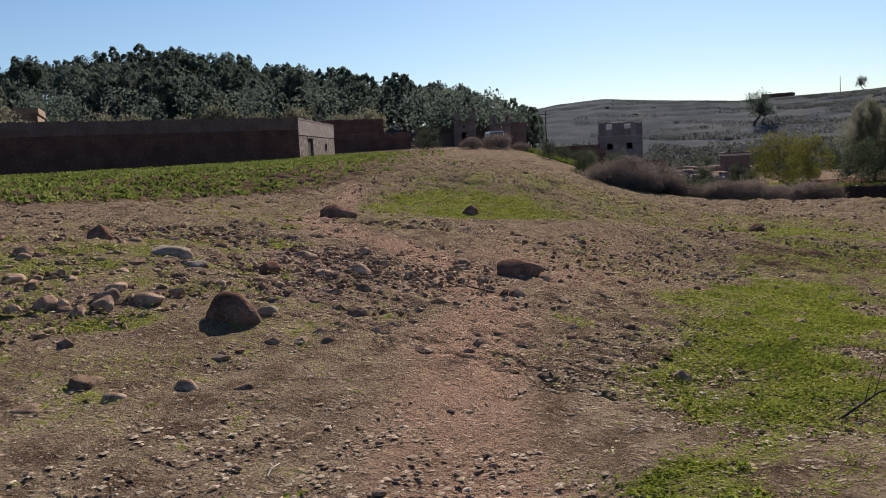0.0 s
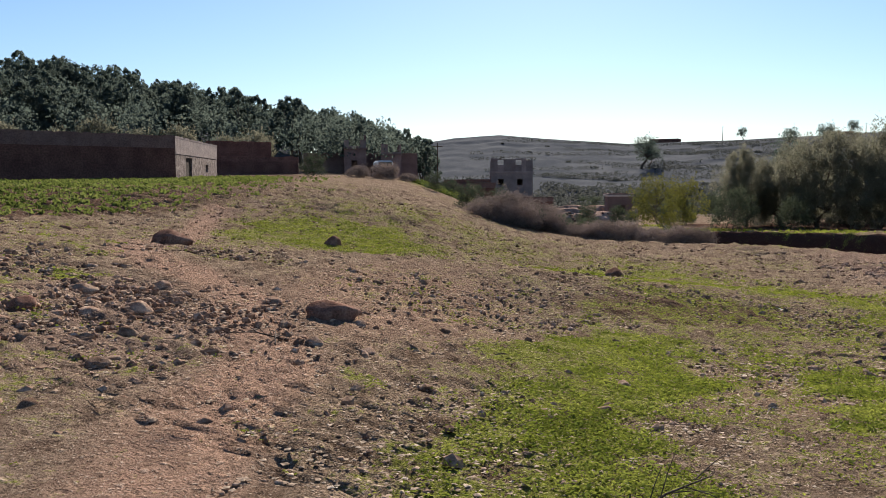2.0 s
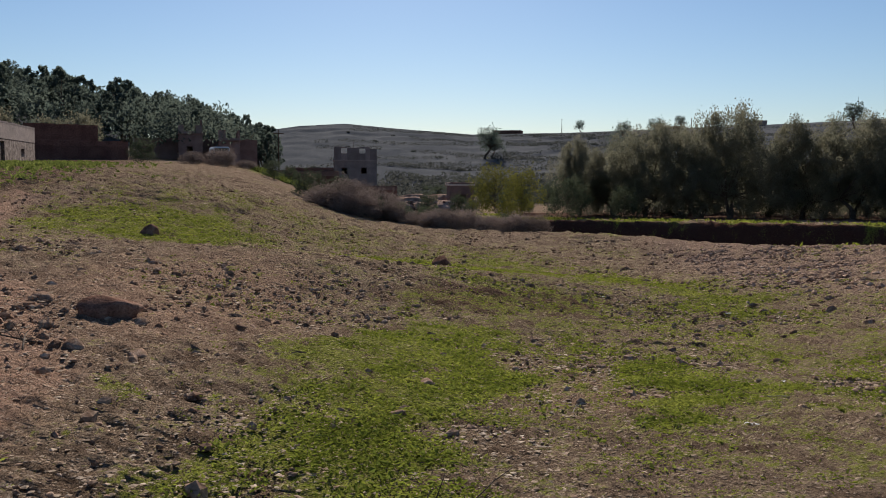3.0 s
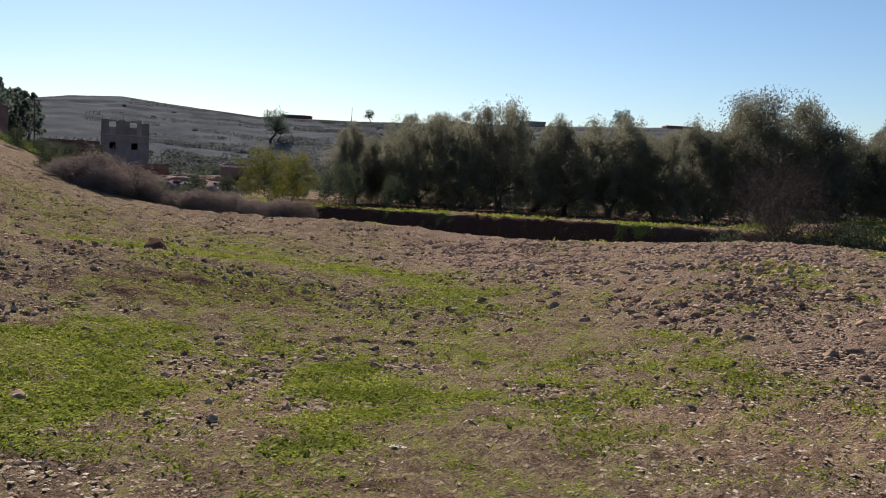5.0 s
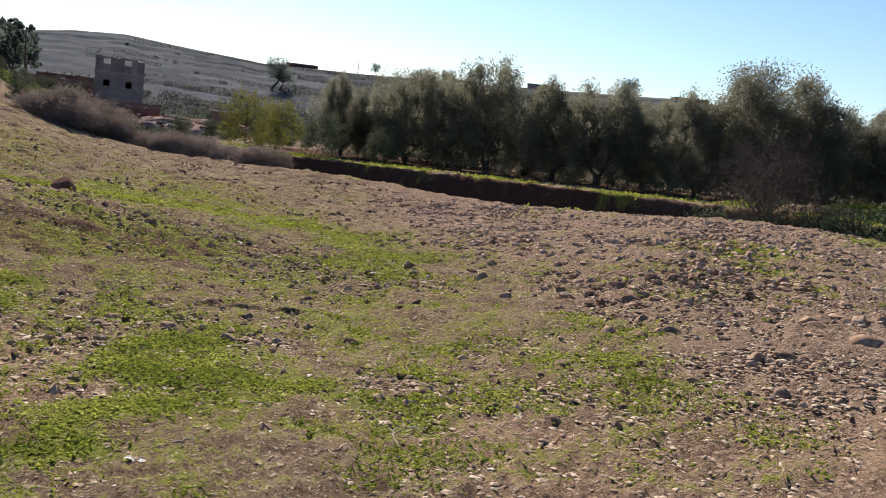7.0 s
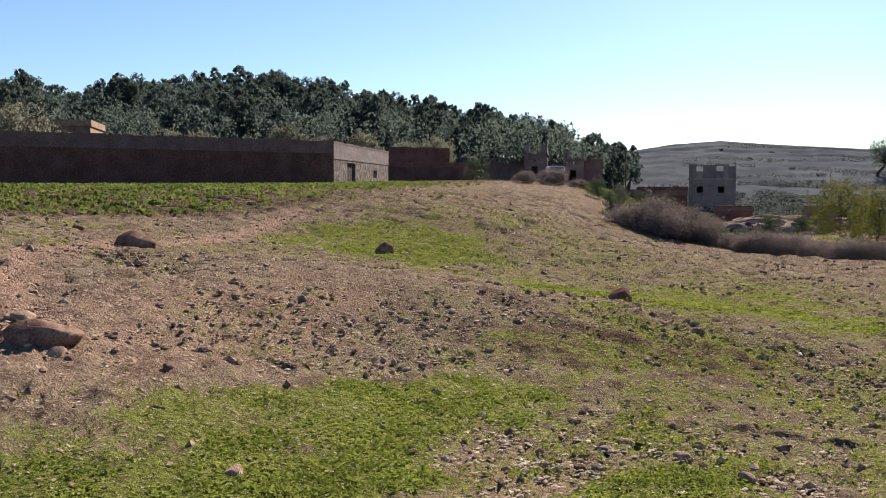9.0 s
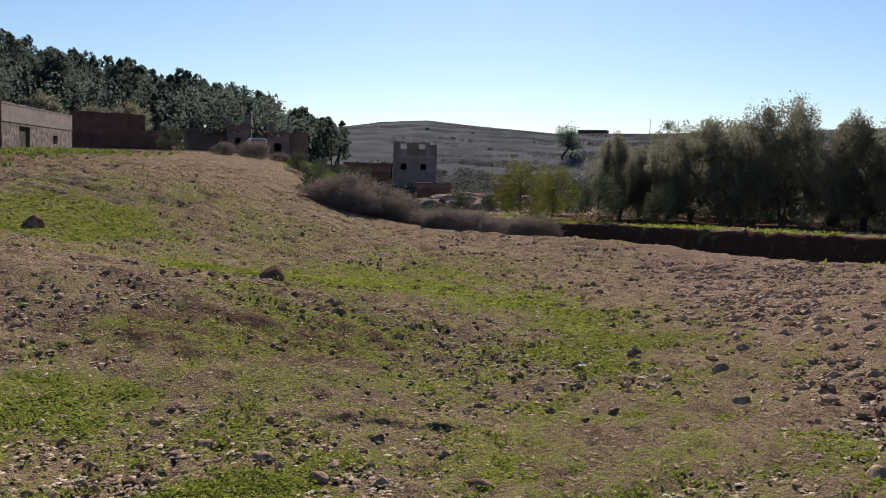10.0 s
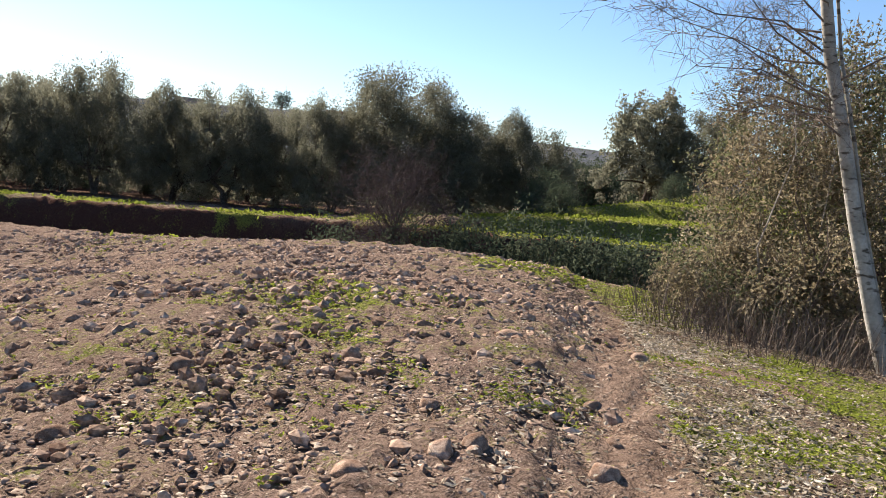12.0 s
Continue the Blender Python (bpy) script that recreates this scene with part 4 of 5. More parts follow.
def lobed_tree(seed, high, wide, leaf_mat, lobes, per, leaf_len, thin, trunk_r, low=0.22, fork_at=0.2, stems=2, tufts_up=1.5, bark=BARK):
    """Meshes of a tree whose crown is made of rounded lobes of many leafy twigs, on bent stems."""
    rng = np.random.default_rng(seed)
    forks, rods, C = [], [], []
    for k in range(stems):
        a = rng.uniform(0, 6.28)
        f = Vector((0.13 * wide * math.cos(a), 0.13 * wide * math.sin(a), high * fork_at * rng.uniform(0.85, 1.3)))
        elbow = Vector((f.x * 0.25 + rng.uniform(-0.15, 0.15), f.y * 0.25 + rng.uniform(-0.15, 0.15), f.z * 0.55))
        rods.append(tube([(0.1 * k, 0, -0.25), elbow, f], [trunk_r * 1.4, trunk_r, trunk_r * 0.75], 8))
        forks.append(f)
    for i in range(lobes):
        v = (i + 0.5) / lobes
        a = 2.4 * i + rng.uniform(-0.6, 0.6)
        zz = low + (0.83 - low) * v
        rr = wide * 0.5 * math.sqrt(max(0.03, 1 - ((zz - 0.42) / 0.50) ** 2)) * rng.uniform(0.45, 0.80)
        at = Vector((rr * math.cos(a), rr * math.sin(a), zz * high))
        R = wide * rng.uniform(0.15, 0.23)
        f = min(forks, key=lambda q: (q - at).length)
        bend = f.lerp(at, 0.55) + Vector(rng.normal(0, 0.04 * high, 3))
        rods.append(tube([f, bend, at], [trunk_r * 0.55, trunk_r * 0.32, trunk_r * 0.1], 5))
        for _ in range(max(18, int(23 * (R / 1.15) ** 1.7))):
            u = rng.normal(0, 1, 3) + (0, 0, 0.35)
            u /= np.linalg.norm(u)
            c = np.array(at) + u * R * rng.uniform(0.6, 1.05)
            size = R * rng.uniform(0.24, 0.42)
            n = int(per * rng.uniform(0.6, 1.3))
            p = rng.normal(0, 1, (n, 3))
            p *= (size * rng.uniform(0.1, 1.0, n) ** 0.5 / np.linalg.norm(p, axis=1))[:, None]
            p[:, 2] *= tufts_up if u[2] > 0.3 else 1.0
            C.append(c + p)
    C = np.concatenate(C)
    C = C[C[:, 2] > 0.05]
    fall = high / float(np.quantile(C[:, 2], 0.997))
    C[:, 2] *= fall
    V, T = leaves(rng, C, leaf_len, leaf_len * thin, 0.5)
    VV, TT = join(rods)
    VV[:, 2] *= fall
    return tri_mesh("wood", VV, TT, bark, False), tri_mesh("crown", V, T, leaf_mat)


OLIVES = [lobed_tree(100 + s, 5.6, 6.6, OLIVE, 16, 105, 0.135, 0.45, 0.13, 0.15, 0.17) for s in range(5)]
for i, (x, y, top) in enumerate(((24.4, 50.5, 2.9), (26.8, 50.9, 3.3), (27.5, 48.0, 4.0), (29.2, 45.0, 4.0), (29.3, 42.3, 4.4), (30.6, 38.4, 4.4), (31.6, 36.0, 3.9), (33.2, 34.5, 3.8),
                                 (33.0, 31.0, 3.5), (37.6, 27.9, 4.3), (39.6, 26.4, 3.9), (33.5, 45.0, 3.3), (36.0, 40.0, 3.2), (31.0, 53.0, 2.9))):
    x, y, top = 5.0 + 1.1 * (x - 5.0), 3.5 + 1.1 * (y - 3.5), 1.36 + 1.1 * (top - 1.36)
    z = gz(x, y)
    ob = tree("olive_tree", OLIVES[i % 5], (x, y, z), "dark grey-green olive tree on a grassy terrace", "tree", "orchard trees", 67.0 * i, (top - z + 0.10 + (0.30, -0.45, 0.05, -0.70)[i * 3 % 4]) / 5.6)
    ob.scale.x *= 0.66 + 0.09 * (i * 5 % 4)
    ob.scale.y *= 0.70 + 0.06 * (i * 7 % 4)
BIG_OLIVE = lobed_tree(131, 6.9, 7.6, OLIVE, 23, 100, 0.135, 0.45, 0.15, 0.10, 0.15)
tree("olive_tree", BIG_OLIVE, (38.1, 31.7, gz(38.1, 31.7)), "tallest olive tree of the orchard, with an uneven crown", "tree", "orchard trees", 20, (5.5 - gz(38.1, 31.7)) / 6.9)
TALL = lobed_tree(140, 5.5, 4.6, OLIVE, 16, 70, 0.17, 0.42, 0.16, 0.2, 0.22, 1)
tree("leafy_tree", TALL, (52.0, 27.0, gz(52, 27)), "grey-green tree standing alone above grassy terraces", "tree", "", 0, (6.6 - gz(52, 27)) / 5.5)
tree("leafy_tree", OLIVES[2], (54.4, 25.2, gz(54.4, 25.2)), "dark rounded tree above grassy terraces", "tree", "", 50, (5.9 - gz(54.4, 25.2)) / 5.6)
YB = tree_meshes(150, 3.4, 3.2, YELLOW, 3600, 0.14, 0.06, 0.12, 26, shape="bush")
tree("willow_bush", YB, (20.0, 52.2, gz(20, 52.2)), "yellow-green willow bush beside a dry stream", "bush", "", 0, 1.0, "wood", "foliage")
tree("willow_bush", YB, (22.3, 55.6, gz(22.3, 55.6)), "yellowing willow tree beside a dry stream", "bush", "", 120, 0.95, "wood", "foliage")
DARKBUSH = [tree_meshes(160 + s, 2.6, 3.0, SHRUB, 3800, 0.13, 0.05, 0.10, 24, shape="bush") for s in range(3)]
spots = [(23.0, 49.6, 1.0), (25.6, 47.2, 0.75), (29.2, 18.6, 1.3), (29.6, 16.9, 1.25), (29.9, 15.2, 1.12), (30.6, 13.6, 1.2), (28.9, 20.6, 1.22), (28.4, 22.4, 1.15), (27.8, 24.6, 0.95), (36.4, 22.5, 0.5), (43.0, 21.0, 0.5), (31.2, 12.0, 1.25), (31.0, 15.8, 1.0), (30.4, 18.0, 1.0),
         (7.4, 66.0, 0.55), (10.6, 68.0, 0.6), (9.0, 70.5, 0.5), (-2.0, 71.9, 0.75), (38.5, 24.5, 0.8), (8.0, 53.0, 0.6), (11.0, 60.0, 0.7)]
for i, (x, y, s) in enumerate(spots):
    tree("shrub", DARKBUSH[i % 3], (x, y, gz(x, y)), "dense dark green shrub on a bank", "shrub", "shrubs on the banks", 77.0 * i, s, "wood", "foliage")

for i in range(15):
    t = i / 14
    x, y = 17.0 + 19.0 * t + 1.2 * math.sin(2.9 * i), 60.5 + 4.0 * math.sin(1.7 * i) + 3.0 * t
    tree("shrub", DARKBUSH[i % 3], (x, y, gz(x, y)), "low dark shrub in a dry valley", "shrub", "valley floor shrubs", 73.0 * i, 0.40 + 0.20 * (i * 3 % 4) / 3, "wood", "foliage")

for i in range(26):
    t = i / 25
    x, y = 31.5 + 17.5 * t + 0.8 * math.sin(3.7 * i), 58.5 - 27.5 * t + 0.8 * math.cos(5.1 * i)
    ob = tree("shrub", DARKBUSH[i % 3], (x, y, gz(x, y)), "low dull green hedge bush under olive trees", "shrub", "low hedge under the olives", 57.0 * i, 0.62 + 0.16 * (i * 5 % 4) / 3, "wood", "foliage")
    ob.scale.z *= 0.75

for i in range(16):
    t = i / 15
    x, y = 35.0 + 17.0 * t, 63.0 - 24.0 * t
    tree("shrub", DARKBUSH[i % 3], (x, y, gz(x, y)), "dense dark hedge bush behind an orchard", "shrub", "hedge behind the orchard", 31.0 * i, 1.25 + 0.4 * (i % 3) / 2, "wood", "foliage")

for i in range(22):
    t = i / 21
    x, y = 58.0 + 26.0 * t + 3.0 * math.sin(5.0 * i), 44.0 - 22.0 * t + 3.0 * math.cos(7.0 * i)
    tree("shrub", DARKBUSH[i % 3], (x, y, gz(x, y)), "dense dark bush on a far terrace", "shrub", "bushes on the far terraces", 31.0 * i, 1.2 + 0.6 * (i % 4) / 3, "wood", "foliage")

# the pine wood on the hill
PINES = [lobed_tree(170 + s, 5.6, (3.4, 3.0, 3.9, 3.3, 2.7)[s], PINE, 8, 19, 0.27, 0.5, 0.12, 0.30, 0.30, 1, 1.0) for s in range(5)]
rng = np.random.default_rng(41)
count = 0
for _ in range(4000):
    az, r = rng.uniform(-50, 5.5), rng.uniform(104, 178)
    x, y = r * math.sin(radians(az)), r * math.cos(radians(az))
    if az > -2 and r > 165:
        continue
    tree("pine_tree", PINES[count % 5], (x, y, gz(x, y)), "dark green pine in a wood on a hill", "tree", "pines on the hill", float(rng.uniform(0, 360)), float(rng.uniform(1.0, 1.5)))
    count += 1
    if count >= 295:
        break
pieces = []
C = []
for _ in range(900):
    az, r = rng.uniform(-55, 4.5), rng.uniform(95, 180)
    x, y = r * math.sin(radians(az)), r * math.cos(radians(az))
    hgt = rng.uniform(4.8, 7.2)
    n = 130
    u = rng.normal(0, 1, (n, 3))
    u /= np.linalg.norm(u, axis=1)[:, None]
    C.append(u * rng.uniform(0.75, 1.05, (n, 1)) * (0.26 * hgt, 0.26 * hgt, 0.34 * hgt) + (x, y, gz(x, y) + 0.62 * hgt))
V, T = leaves(rng, np.concatenate(C), 0.40, 0.24, 0.3)
tagged(new("far_woods", tri_mesh("far_woods", V, T, PINE)), "dense pine wood covering the hill", "woods", kind="stuff")
# paler bushes in front of the wood
LIGHTBUSH = tree_meshes(190, 4.5, 5.0, OLIVE, 4500, 0.26, 0.1, 0.12, 26, shape="bush")
for i in range(11):
    x, y = -45 + 3.6 * i + rng.uniform(-0.8, 0.8), 84 + 1.1 * i + rng.uniform(-2, 2)
    tree("leafy_bush", LIGHTBUSH, (x, y, gz(x, y)), "grey-green leafy bush behind a long wall", "bush", "bushes behind the wall", 50.0 * i, float(rng.uniform(0.8, 1.15)), "wood", "foliage")
tree("leafy_bush", LIGHTBUSH, (-31.2, 58.8, gz(-31.2, 58.8)), "round leafy tree before a low house", "bush", "", 0, 1.22, "wood", "foliage")
# round bushes in the valley behind the brush
for i in range(18):
    az, r = 10.5 + 0.95 * i + rng.uniform(-0.4, 0.4), rng.uniform(100, 126)
    x, y = r * math.sin(radians(az)), r * math.cos(radians(az))
    if not 8 < az < 14.8:
        tree("shrub", DARKBUSH[i % 3], (x, y, gz(x, y)), "round dark bush in a dry valley", "shrub", "valley bushes", 47.0 * i, float(rng.uniform(0.7, 1.1)), "wood", "foliage")
# scrub on the far hillside
C = []
for k in range(1290):
    az, r = 8 + 67 * rng.uniform(0, 1) ** 1.25, 112 + 52 * rng.uniform(0, 1) ** 1.4
    if k > 1250:
        r = rng.uniform(160, 280)
    x, y = r * math.sin(radians(az)), r * math.cos(radians(az))
    n = 34
    w = rng.uniform(0.5, 1.5) * (1.5 if k <= 1250 else 0.45)
    u = rng.normal(0, 1, (n, 3))
    u /= np.linalg.norm(u, axis=1)[:, None]
    C.append(u * rng.uniform(0.7, 1.05, (n, 1)) * (w * 1.2, w * 1.2, w * 0.5) + (x, y, gz(x, y) + w * 0.3))
V, T = leaves(rng, np.concatenate(C), 0.60, 0.36, 0.3)
# rows of dry growth along the edges of the terraces
C = []
for i in range(23):
    r0, a0, wide_az = 152 + 5.6 * i + rng.uniform(-2, 2), rng.uniform(6, 24), rng.uniform(12, 34)
    n = int(r0 * radians(wide_az) * 15)
    az = a0 + wide_az * np.sort(rng.uniform(0, 1, n))
    keep = np.sin(az * 1.3 + 1.7 * i) + np.sin(az * 0.5 + i) > -1.1
    r = r0 + 4 * np.sin(az / 3.1 + i) + 0.5 * (az - a0) + rng.normal(0, 0.2, n)
    x, y = r * np.sin(np.radians(az)), r * np.cos(np.radians(az))
    C.append(np.stack([x, y, land(x, y) + rng.uniform(0.0, 0.75, n)], -1)[keep])
V, T = join([(V, T), leaves(rng, np.concatenate(C), 0.45, 0.22, 0.2)])
tagged(new("hillside_scrub", tri_mesh("hillside_scrub", V, T, SCRUB)), "grey scrub scattered over terraced hillside", "scrub", kind="stuff")
HILLTREE = tree_meshes(195, 7.0, 5.5, PINE, 1500, 0.42, 0.25, 0.3, 24)
for x, y, s in ((66.0, 193.0, 1.13), (69.0, 196.0, 0.85), (112.0, 214.0, 0.85), (118.0, 209.5, 0.95), (165.0, 190.0, 1.1), (135.2, 290, 0.7), (72.8, 136, 1.3), (80.0, 140.0, 1.0), (150, 250, 0.7), (118, 170, 0.9)):
    tree("hill_tree", HILLTREE, (x, y, gz(x, y) - 0.3), "lone dark tree on a bare hillside", "tree", "trees on the far hill", 13.0 * x, s)


# ---- dry brush and stalks ----
def brush_mesh(seed, high, wide, n, mat, thick=0.008):
    rng = np.random.default_rng(seed)
    V, T = [], []
    for k in range(n):
        a, r = rng.uniform(0, 6.28), wide * 0.5 * math.sqrt(rng.uniform(0, 1))
        p = np.array((r * math.cos(a), r * math.sin(a), 0.0))
        h = high * rng.uniform(0.5, 1.0) * (1 - 0.45 * (r / (wide * 0.5)) ** 2)
        d = np.array((math.cos(a) * 0.35, math.sin(a) * 0.35, 1.0)) + rng.normal(0, 0.22, 3)
        q = p + d * h * 0.6
        e = q + (d + rng.normal(0, 0.35, 3)) * h * 0.4
        w = np.array((rng.normal(), rng.normal(), 0))
        w = w / np.linalg.norm(w) * thick
        b = len(V)
        V += [p - w, p + w, q + w * 0.7, q - w * 0.7, e]
        T += [(b, b + 1, b + 2), (b, b + 2, b + 3), (b + 3, b + 2, b + 4)]
        for _ in range(2):
            t = rng.uniform(0.3, 0.9)
            s0 = q * t + p * (1 - t)
            s1 = s0 + (d * 0.5 + rng.normal(0, 0.5, 3)) * h * 0.3
            b = len(V)
            V += [s0 - w * 0.6, s0 + w * 0.6, s1]
            T.append((b, b + 1, b + 2))
    return tri_mesh("stalks", V, T, mat)


BRUSHES = [tree_meshes(200 + q, 1.55, 2.9, BRUSH, 7000, 0.20, 0.03, 0.08, 26, shape="bush", up=0.5, thin=0.13, shoots=30, bark=TWIG) for q in range(3)]
GREENBRUSH = tree_meshes(205, 1.3, 2.2, SHRUB, 2600, 0.12, 0.03, 0.08, 20, shape="bush", shoots=20)
for i, (x, y, k) in enumerate(((9.0, 49.6, 0.75), (10.4, 47.3, 0.7), (12.4, 48.4, 0.7), (13.8, 47.0, 0.7), (15.6, 46.0, 0.6), (17.3, 44.2, 0.6), (11.4, 51.5, 0.9))):
    tree("shrub", GREENBRUSH, (x, y, gz(x, y) - 0.05), "small green shrub among dry thorn brush", "shrub", "shrubs in the brush", 63.0 * i, k * 1.2, "wood", "foliage")
for i, (x, y, k) in enumerate(((8.3, 47.6, 1.0), (9.4, 48.2, 1.35), (9.9, 46.6, 0.9), (10.8, 49.0, 1.5), (12.2, 50.6, 1.1), (11.6, 47.4, 0.8), (13.0, 46.6, 0.75), (14.0, 45.4, 0.8), (15.0, 44.4, 0.7), (15.9, 43.3, 0.78),
                               (16.8, 42.2, 0.7), (17.6, 41.4, 0.6), (14.6, 48.5, 0.8), (8.9, 50.5, 0.9), (13.4, 44.9, 0.6), (16.4, 44.9, 0.6), (1.8, 74.6, 0.8), (4.0, 75.0, 0.9), (5.9, 75.8, 0.7))):
    ob = thing("brush", (x, y, gz(x, y) - 0.05), "dry grey-purple thorn brush along a stream bank", "bush", "dry brush", 40.0 * i)
    part("stem", BRUSHES[i % 3][0], None, ob)
    part("twig_mass", BRUSHES[i % 3][1], None, ob)
    ob.scale = (k, k, k * (0.62 + 0.28 * (i % 3) / 2))
# bare thorn trees in the stream bed
BARE = tree_meshes(220, 5.2, 4.4, THORN, 11000, 0.26, 0.07, 0.12, 40, 0.04, "bush", BARK, 0.7, 0.05, 10)
for x, y, turn, k in ((28.2, 23.2, 0, 1.0), (29.1, 21.4, 130, 0.66)):
    tree("bare_tree", BARE, (x, y, gz(x, y)), "leafless grey-lilac thorn tree in a dry stream bed", "tree", "bare thorn trees", turn, k, "trunk", "twig_mass")
REEDS = brush_mesh(210, 0.95, 2.4, 240, TWIG, 0.005)
for i, (x, y) in enumerate(((21.2, 9.6), (22.0, 8.9), (22.6, 8.2), (22.2, 10.4), (23.2, 7.6), (21.9, 11.3), (23.5, 11.4))):
    ob = thing("dry_stalks", (x, y, gz(x, y) - 0.03), "dry brown weed stalks beside a track", "weeds", "dry stalks", 55.0 * i)
    part("stalk_mass", REEDS, None, ob)


# ---- the vine-covered thicket and the birch ----
def thicket():
    rng = np.random.default_rng(300)
    ob = thing("thicket", (25.0, 9.2, gz(25.0, 9.2)), "tall thicket overgrown with dry brown climbing plants", "bush")
    # mounds of climbers of several heights, open towards the track
    mounds = ((0.2, -0.6, 2.6, 2.1, 2.5), (0.6, 0.3, 3.4, 1.7, 1.9), (-0.3, 1.2, 2.7, 1.7, 2.3), (0.4, -2.4, 2.4, 1.9, 2.4), (-1.3, -0.6, 1.2, 1.5, 1.2), (-1.6, 2.1, 0.7, 1.1, 0.8), (-1.5, -2.2, 0.9, 1.4, 1.1), (1.4, -3.8, 2.6, 2.2, 2.6), (-1.9, 0.8, 0.5, 1.0, 0.7), (0.7, 2.3, 2.0, 1.4, 1.9))
    leafy, dry = [], []
    for mx, my, mz, r, h in mounds:
        for _ in range(int(120 * r)):
            u = rng.normal(0, 1, 3)
            u /= np.linalg.norm(u)
            c = np.array((mx, my, mz)) + u * (r, r, h) * rng.uniform(0.55, 1.04)
            n = int(rng.integers(30, 64))
            p = rng.normal(0, 1, (n, 3)) * rng.uniform(0.10, 0.22) * (1, 1, 1.4) + c
            (leafy if rng.uniform() < 0.25 + 0.25 * (c[2] > 3.2) else dry).append(p)
    for name, C, mat, size in (("foliage", dry, VINE, 0.085), ("green_foliage", leafy, CLIMBER, 0.09)):
        C = np.concatenate(C)
        C = C[C[:, 2] > 0.04]
        V, T = leaves(rng, C, size, size * 0.55, 0.0)
        part(name, tri_mesh(name, V, T, mat), None, ob)
        if name == "foliage":
            V, T = leaves(rng, C[rng.uniform(0, 1, len(C)) < 0.22], 0.45, 0.012, 0.6)
            part("twig_mass", tri_mesh("twig_mass", V, T, TWIG), None, ob)
    for i in range(46):
        mx, my, mz, r, h = mounds[i % len(mounds)]
        a = rng.uniform(0, 6.28)
        foot = Vector((mx + 0.9 * r * math.cos(a), my + 0.9 * r * math.sin(a), -0.1))
        top = Vector((mx + 1.1 * r * math.cos(a + rng.uniform(-0.6, 0.6)), my + 1.1 * r * math.sin(a), mz + h * rng.uniform(-0.2, 0.9)))
        V, T = tube([foot, foot.lerp(top, 0.35) + Vector(rng.normal(0, 0.14, 3)), foot.lerp(top, 0.7) + Vector(rng.normal(0, 0.16, 3)), top], [0.020, 0.016, 0.011, 0.004], 5)
        part("stem", tri_mesh("stem", V, T, PALESTEM if i % 3 == 0 else TWIG), None, ob, "pale dead stem" if i % 3 == 0 else "")
    return ob


thicket()


def birch():
    rng = np.random.default_rng(310)
    x, y = 21.8, 8.15
    ob = thing("birch_tree", (x, y, gz(x, y)), "leaning white-barked bare tree with fine twigs", "tree")
    # it leans away to one side as it rises
    side_dir = Vector((-0.20, 0.98, 0)).normalized()
    spine = [Vector((0, 0, -0.2)) + side_dir * s + Vector((0, 0, h)) for s, h in ((0, 0), (0.32, 0.9), (0.70, 2.2), (0.95, 3.2), (1.28, 4.4), (1.5, 5.6), (1.6, 7.2), (1.65, 9.0))]
    radii = [0.13, 0.108, 0.098, 0.092, 0.085, 0.076, 0.06, 0.026]
    V, T = tube(spine, radii, 12)
    part("trunk", tri_mesh("trunk", V, T, BIRCH, False), None, ob)
    second = [p + Vector((0.09, -0.07 - 0.012 * i, 0)) for i, p in enumerate(spine)]
    V, T = tube(second, [r * 0.3 for r in radii], 8)
    part("trunk", tri_mesh("trunk", V, T, BIRCH, False), None, ob, "thin second stem")
    for i in range(36):
        k = rng.uniform(3.0, 6.8)
        j = int(k)
        base = spine[j].lerp(spine[j + 1], k - j)
        a = rng.uniform(0, 6.28)
        if i < 19:
            a = math.atan2(side_dir.y, side_dir.x) + rng.uniform(-0.9, 0.9)
        L = rng.uniform(1.6, 3.4)
        d = Vector((math.cos(a), math.sin(a), rng.uniform(0.05, 0.7))).normalized()
        m = base + d * L * 0.5 + Vector((0, 0, 0.12))
        end = base + d * L + Vector((0, 0, rng.uniform(-0.5, 0.3)))
        V, T = tube([base, base.lerp(m, 0.5) + Vector(rng.normal(0, 0.13, 3)), m, m.lerp(end, 0.5) + Vector(rng.normal(0, 0.16, 3)), end], [0.017, 0.013, 0.009, 0.006, 0.003], 5)
        limb = part("limb", tri_mesh("limb", V, T, TWIG, False), None, ob)
        twigs = []
        for _ in range(44):
            t = rng.uniform(0.15, 1.0)
            p = (base.lerp(m, t * 2) if t < 0.5 else m.lerp(end, t * 2 - 1))
            dd = (d * 0.8 + Vector(rng.normal(0, 0.8, 3))).normalized()
            q = p + dd * rng.uniform(0.15, 0.45)
            r2 = q + (dd + Vector(rng.normal(0, 0.8, 3)) + Vector((0, 0, -0.2))).normalized() * rng.uniform(0.12, 0.4)
            twigs.append(tube([p, q, r2], [0.0045, 0.0035, 0.0015], 3))
            for _ in range(2):
                s = q.lerp(r2, rng.uniform(0, 0.8))
                twigs.append(tube([s, s + Vector(rng.normal(0, 0.16, 3)) + dd * 0.12], [0.003, 0.0015], 3))
        V, T = join(twigs)
        part("twig_spray", tri_mesh("twig_spray", V, T, TWIG), None, limb)
    return ob


birch()


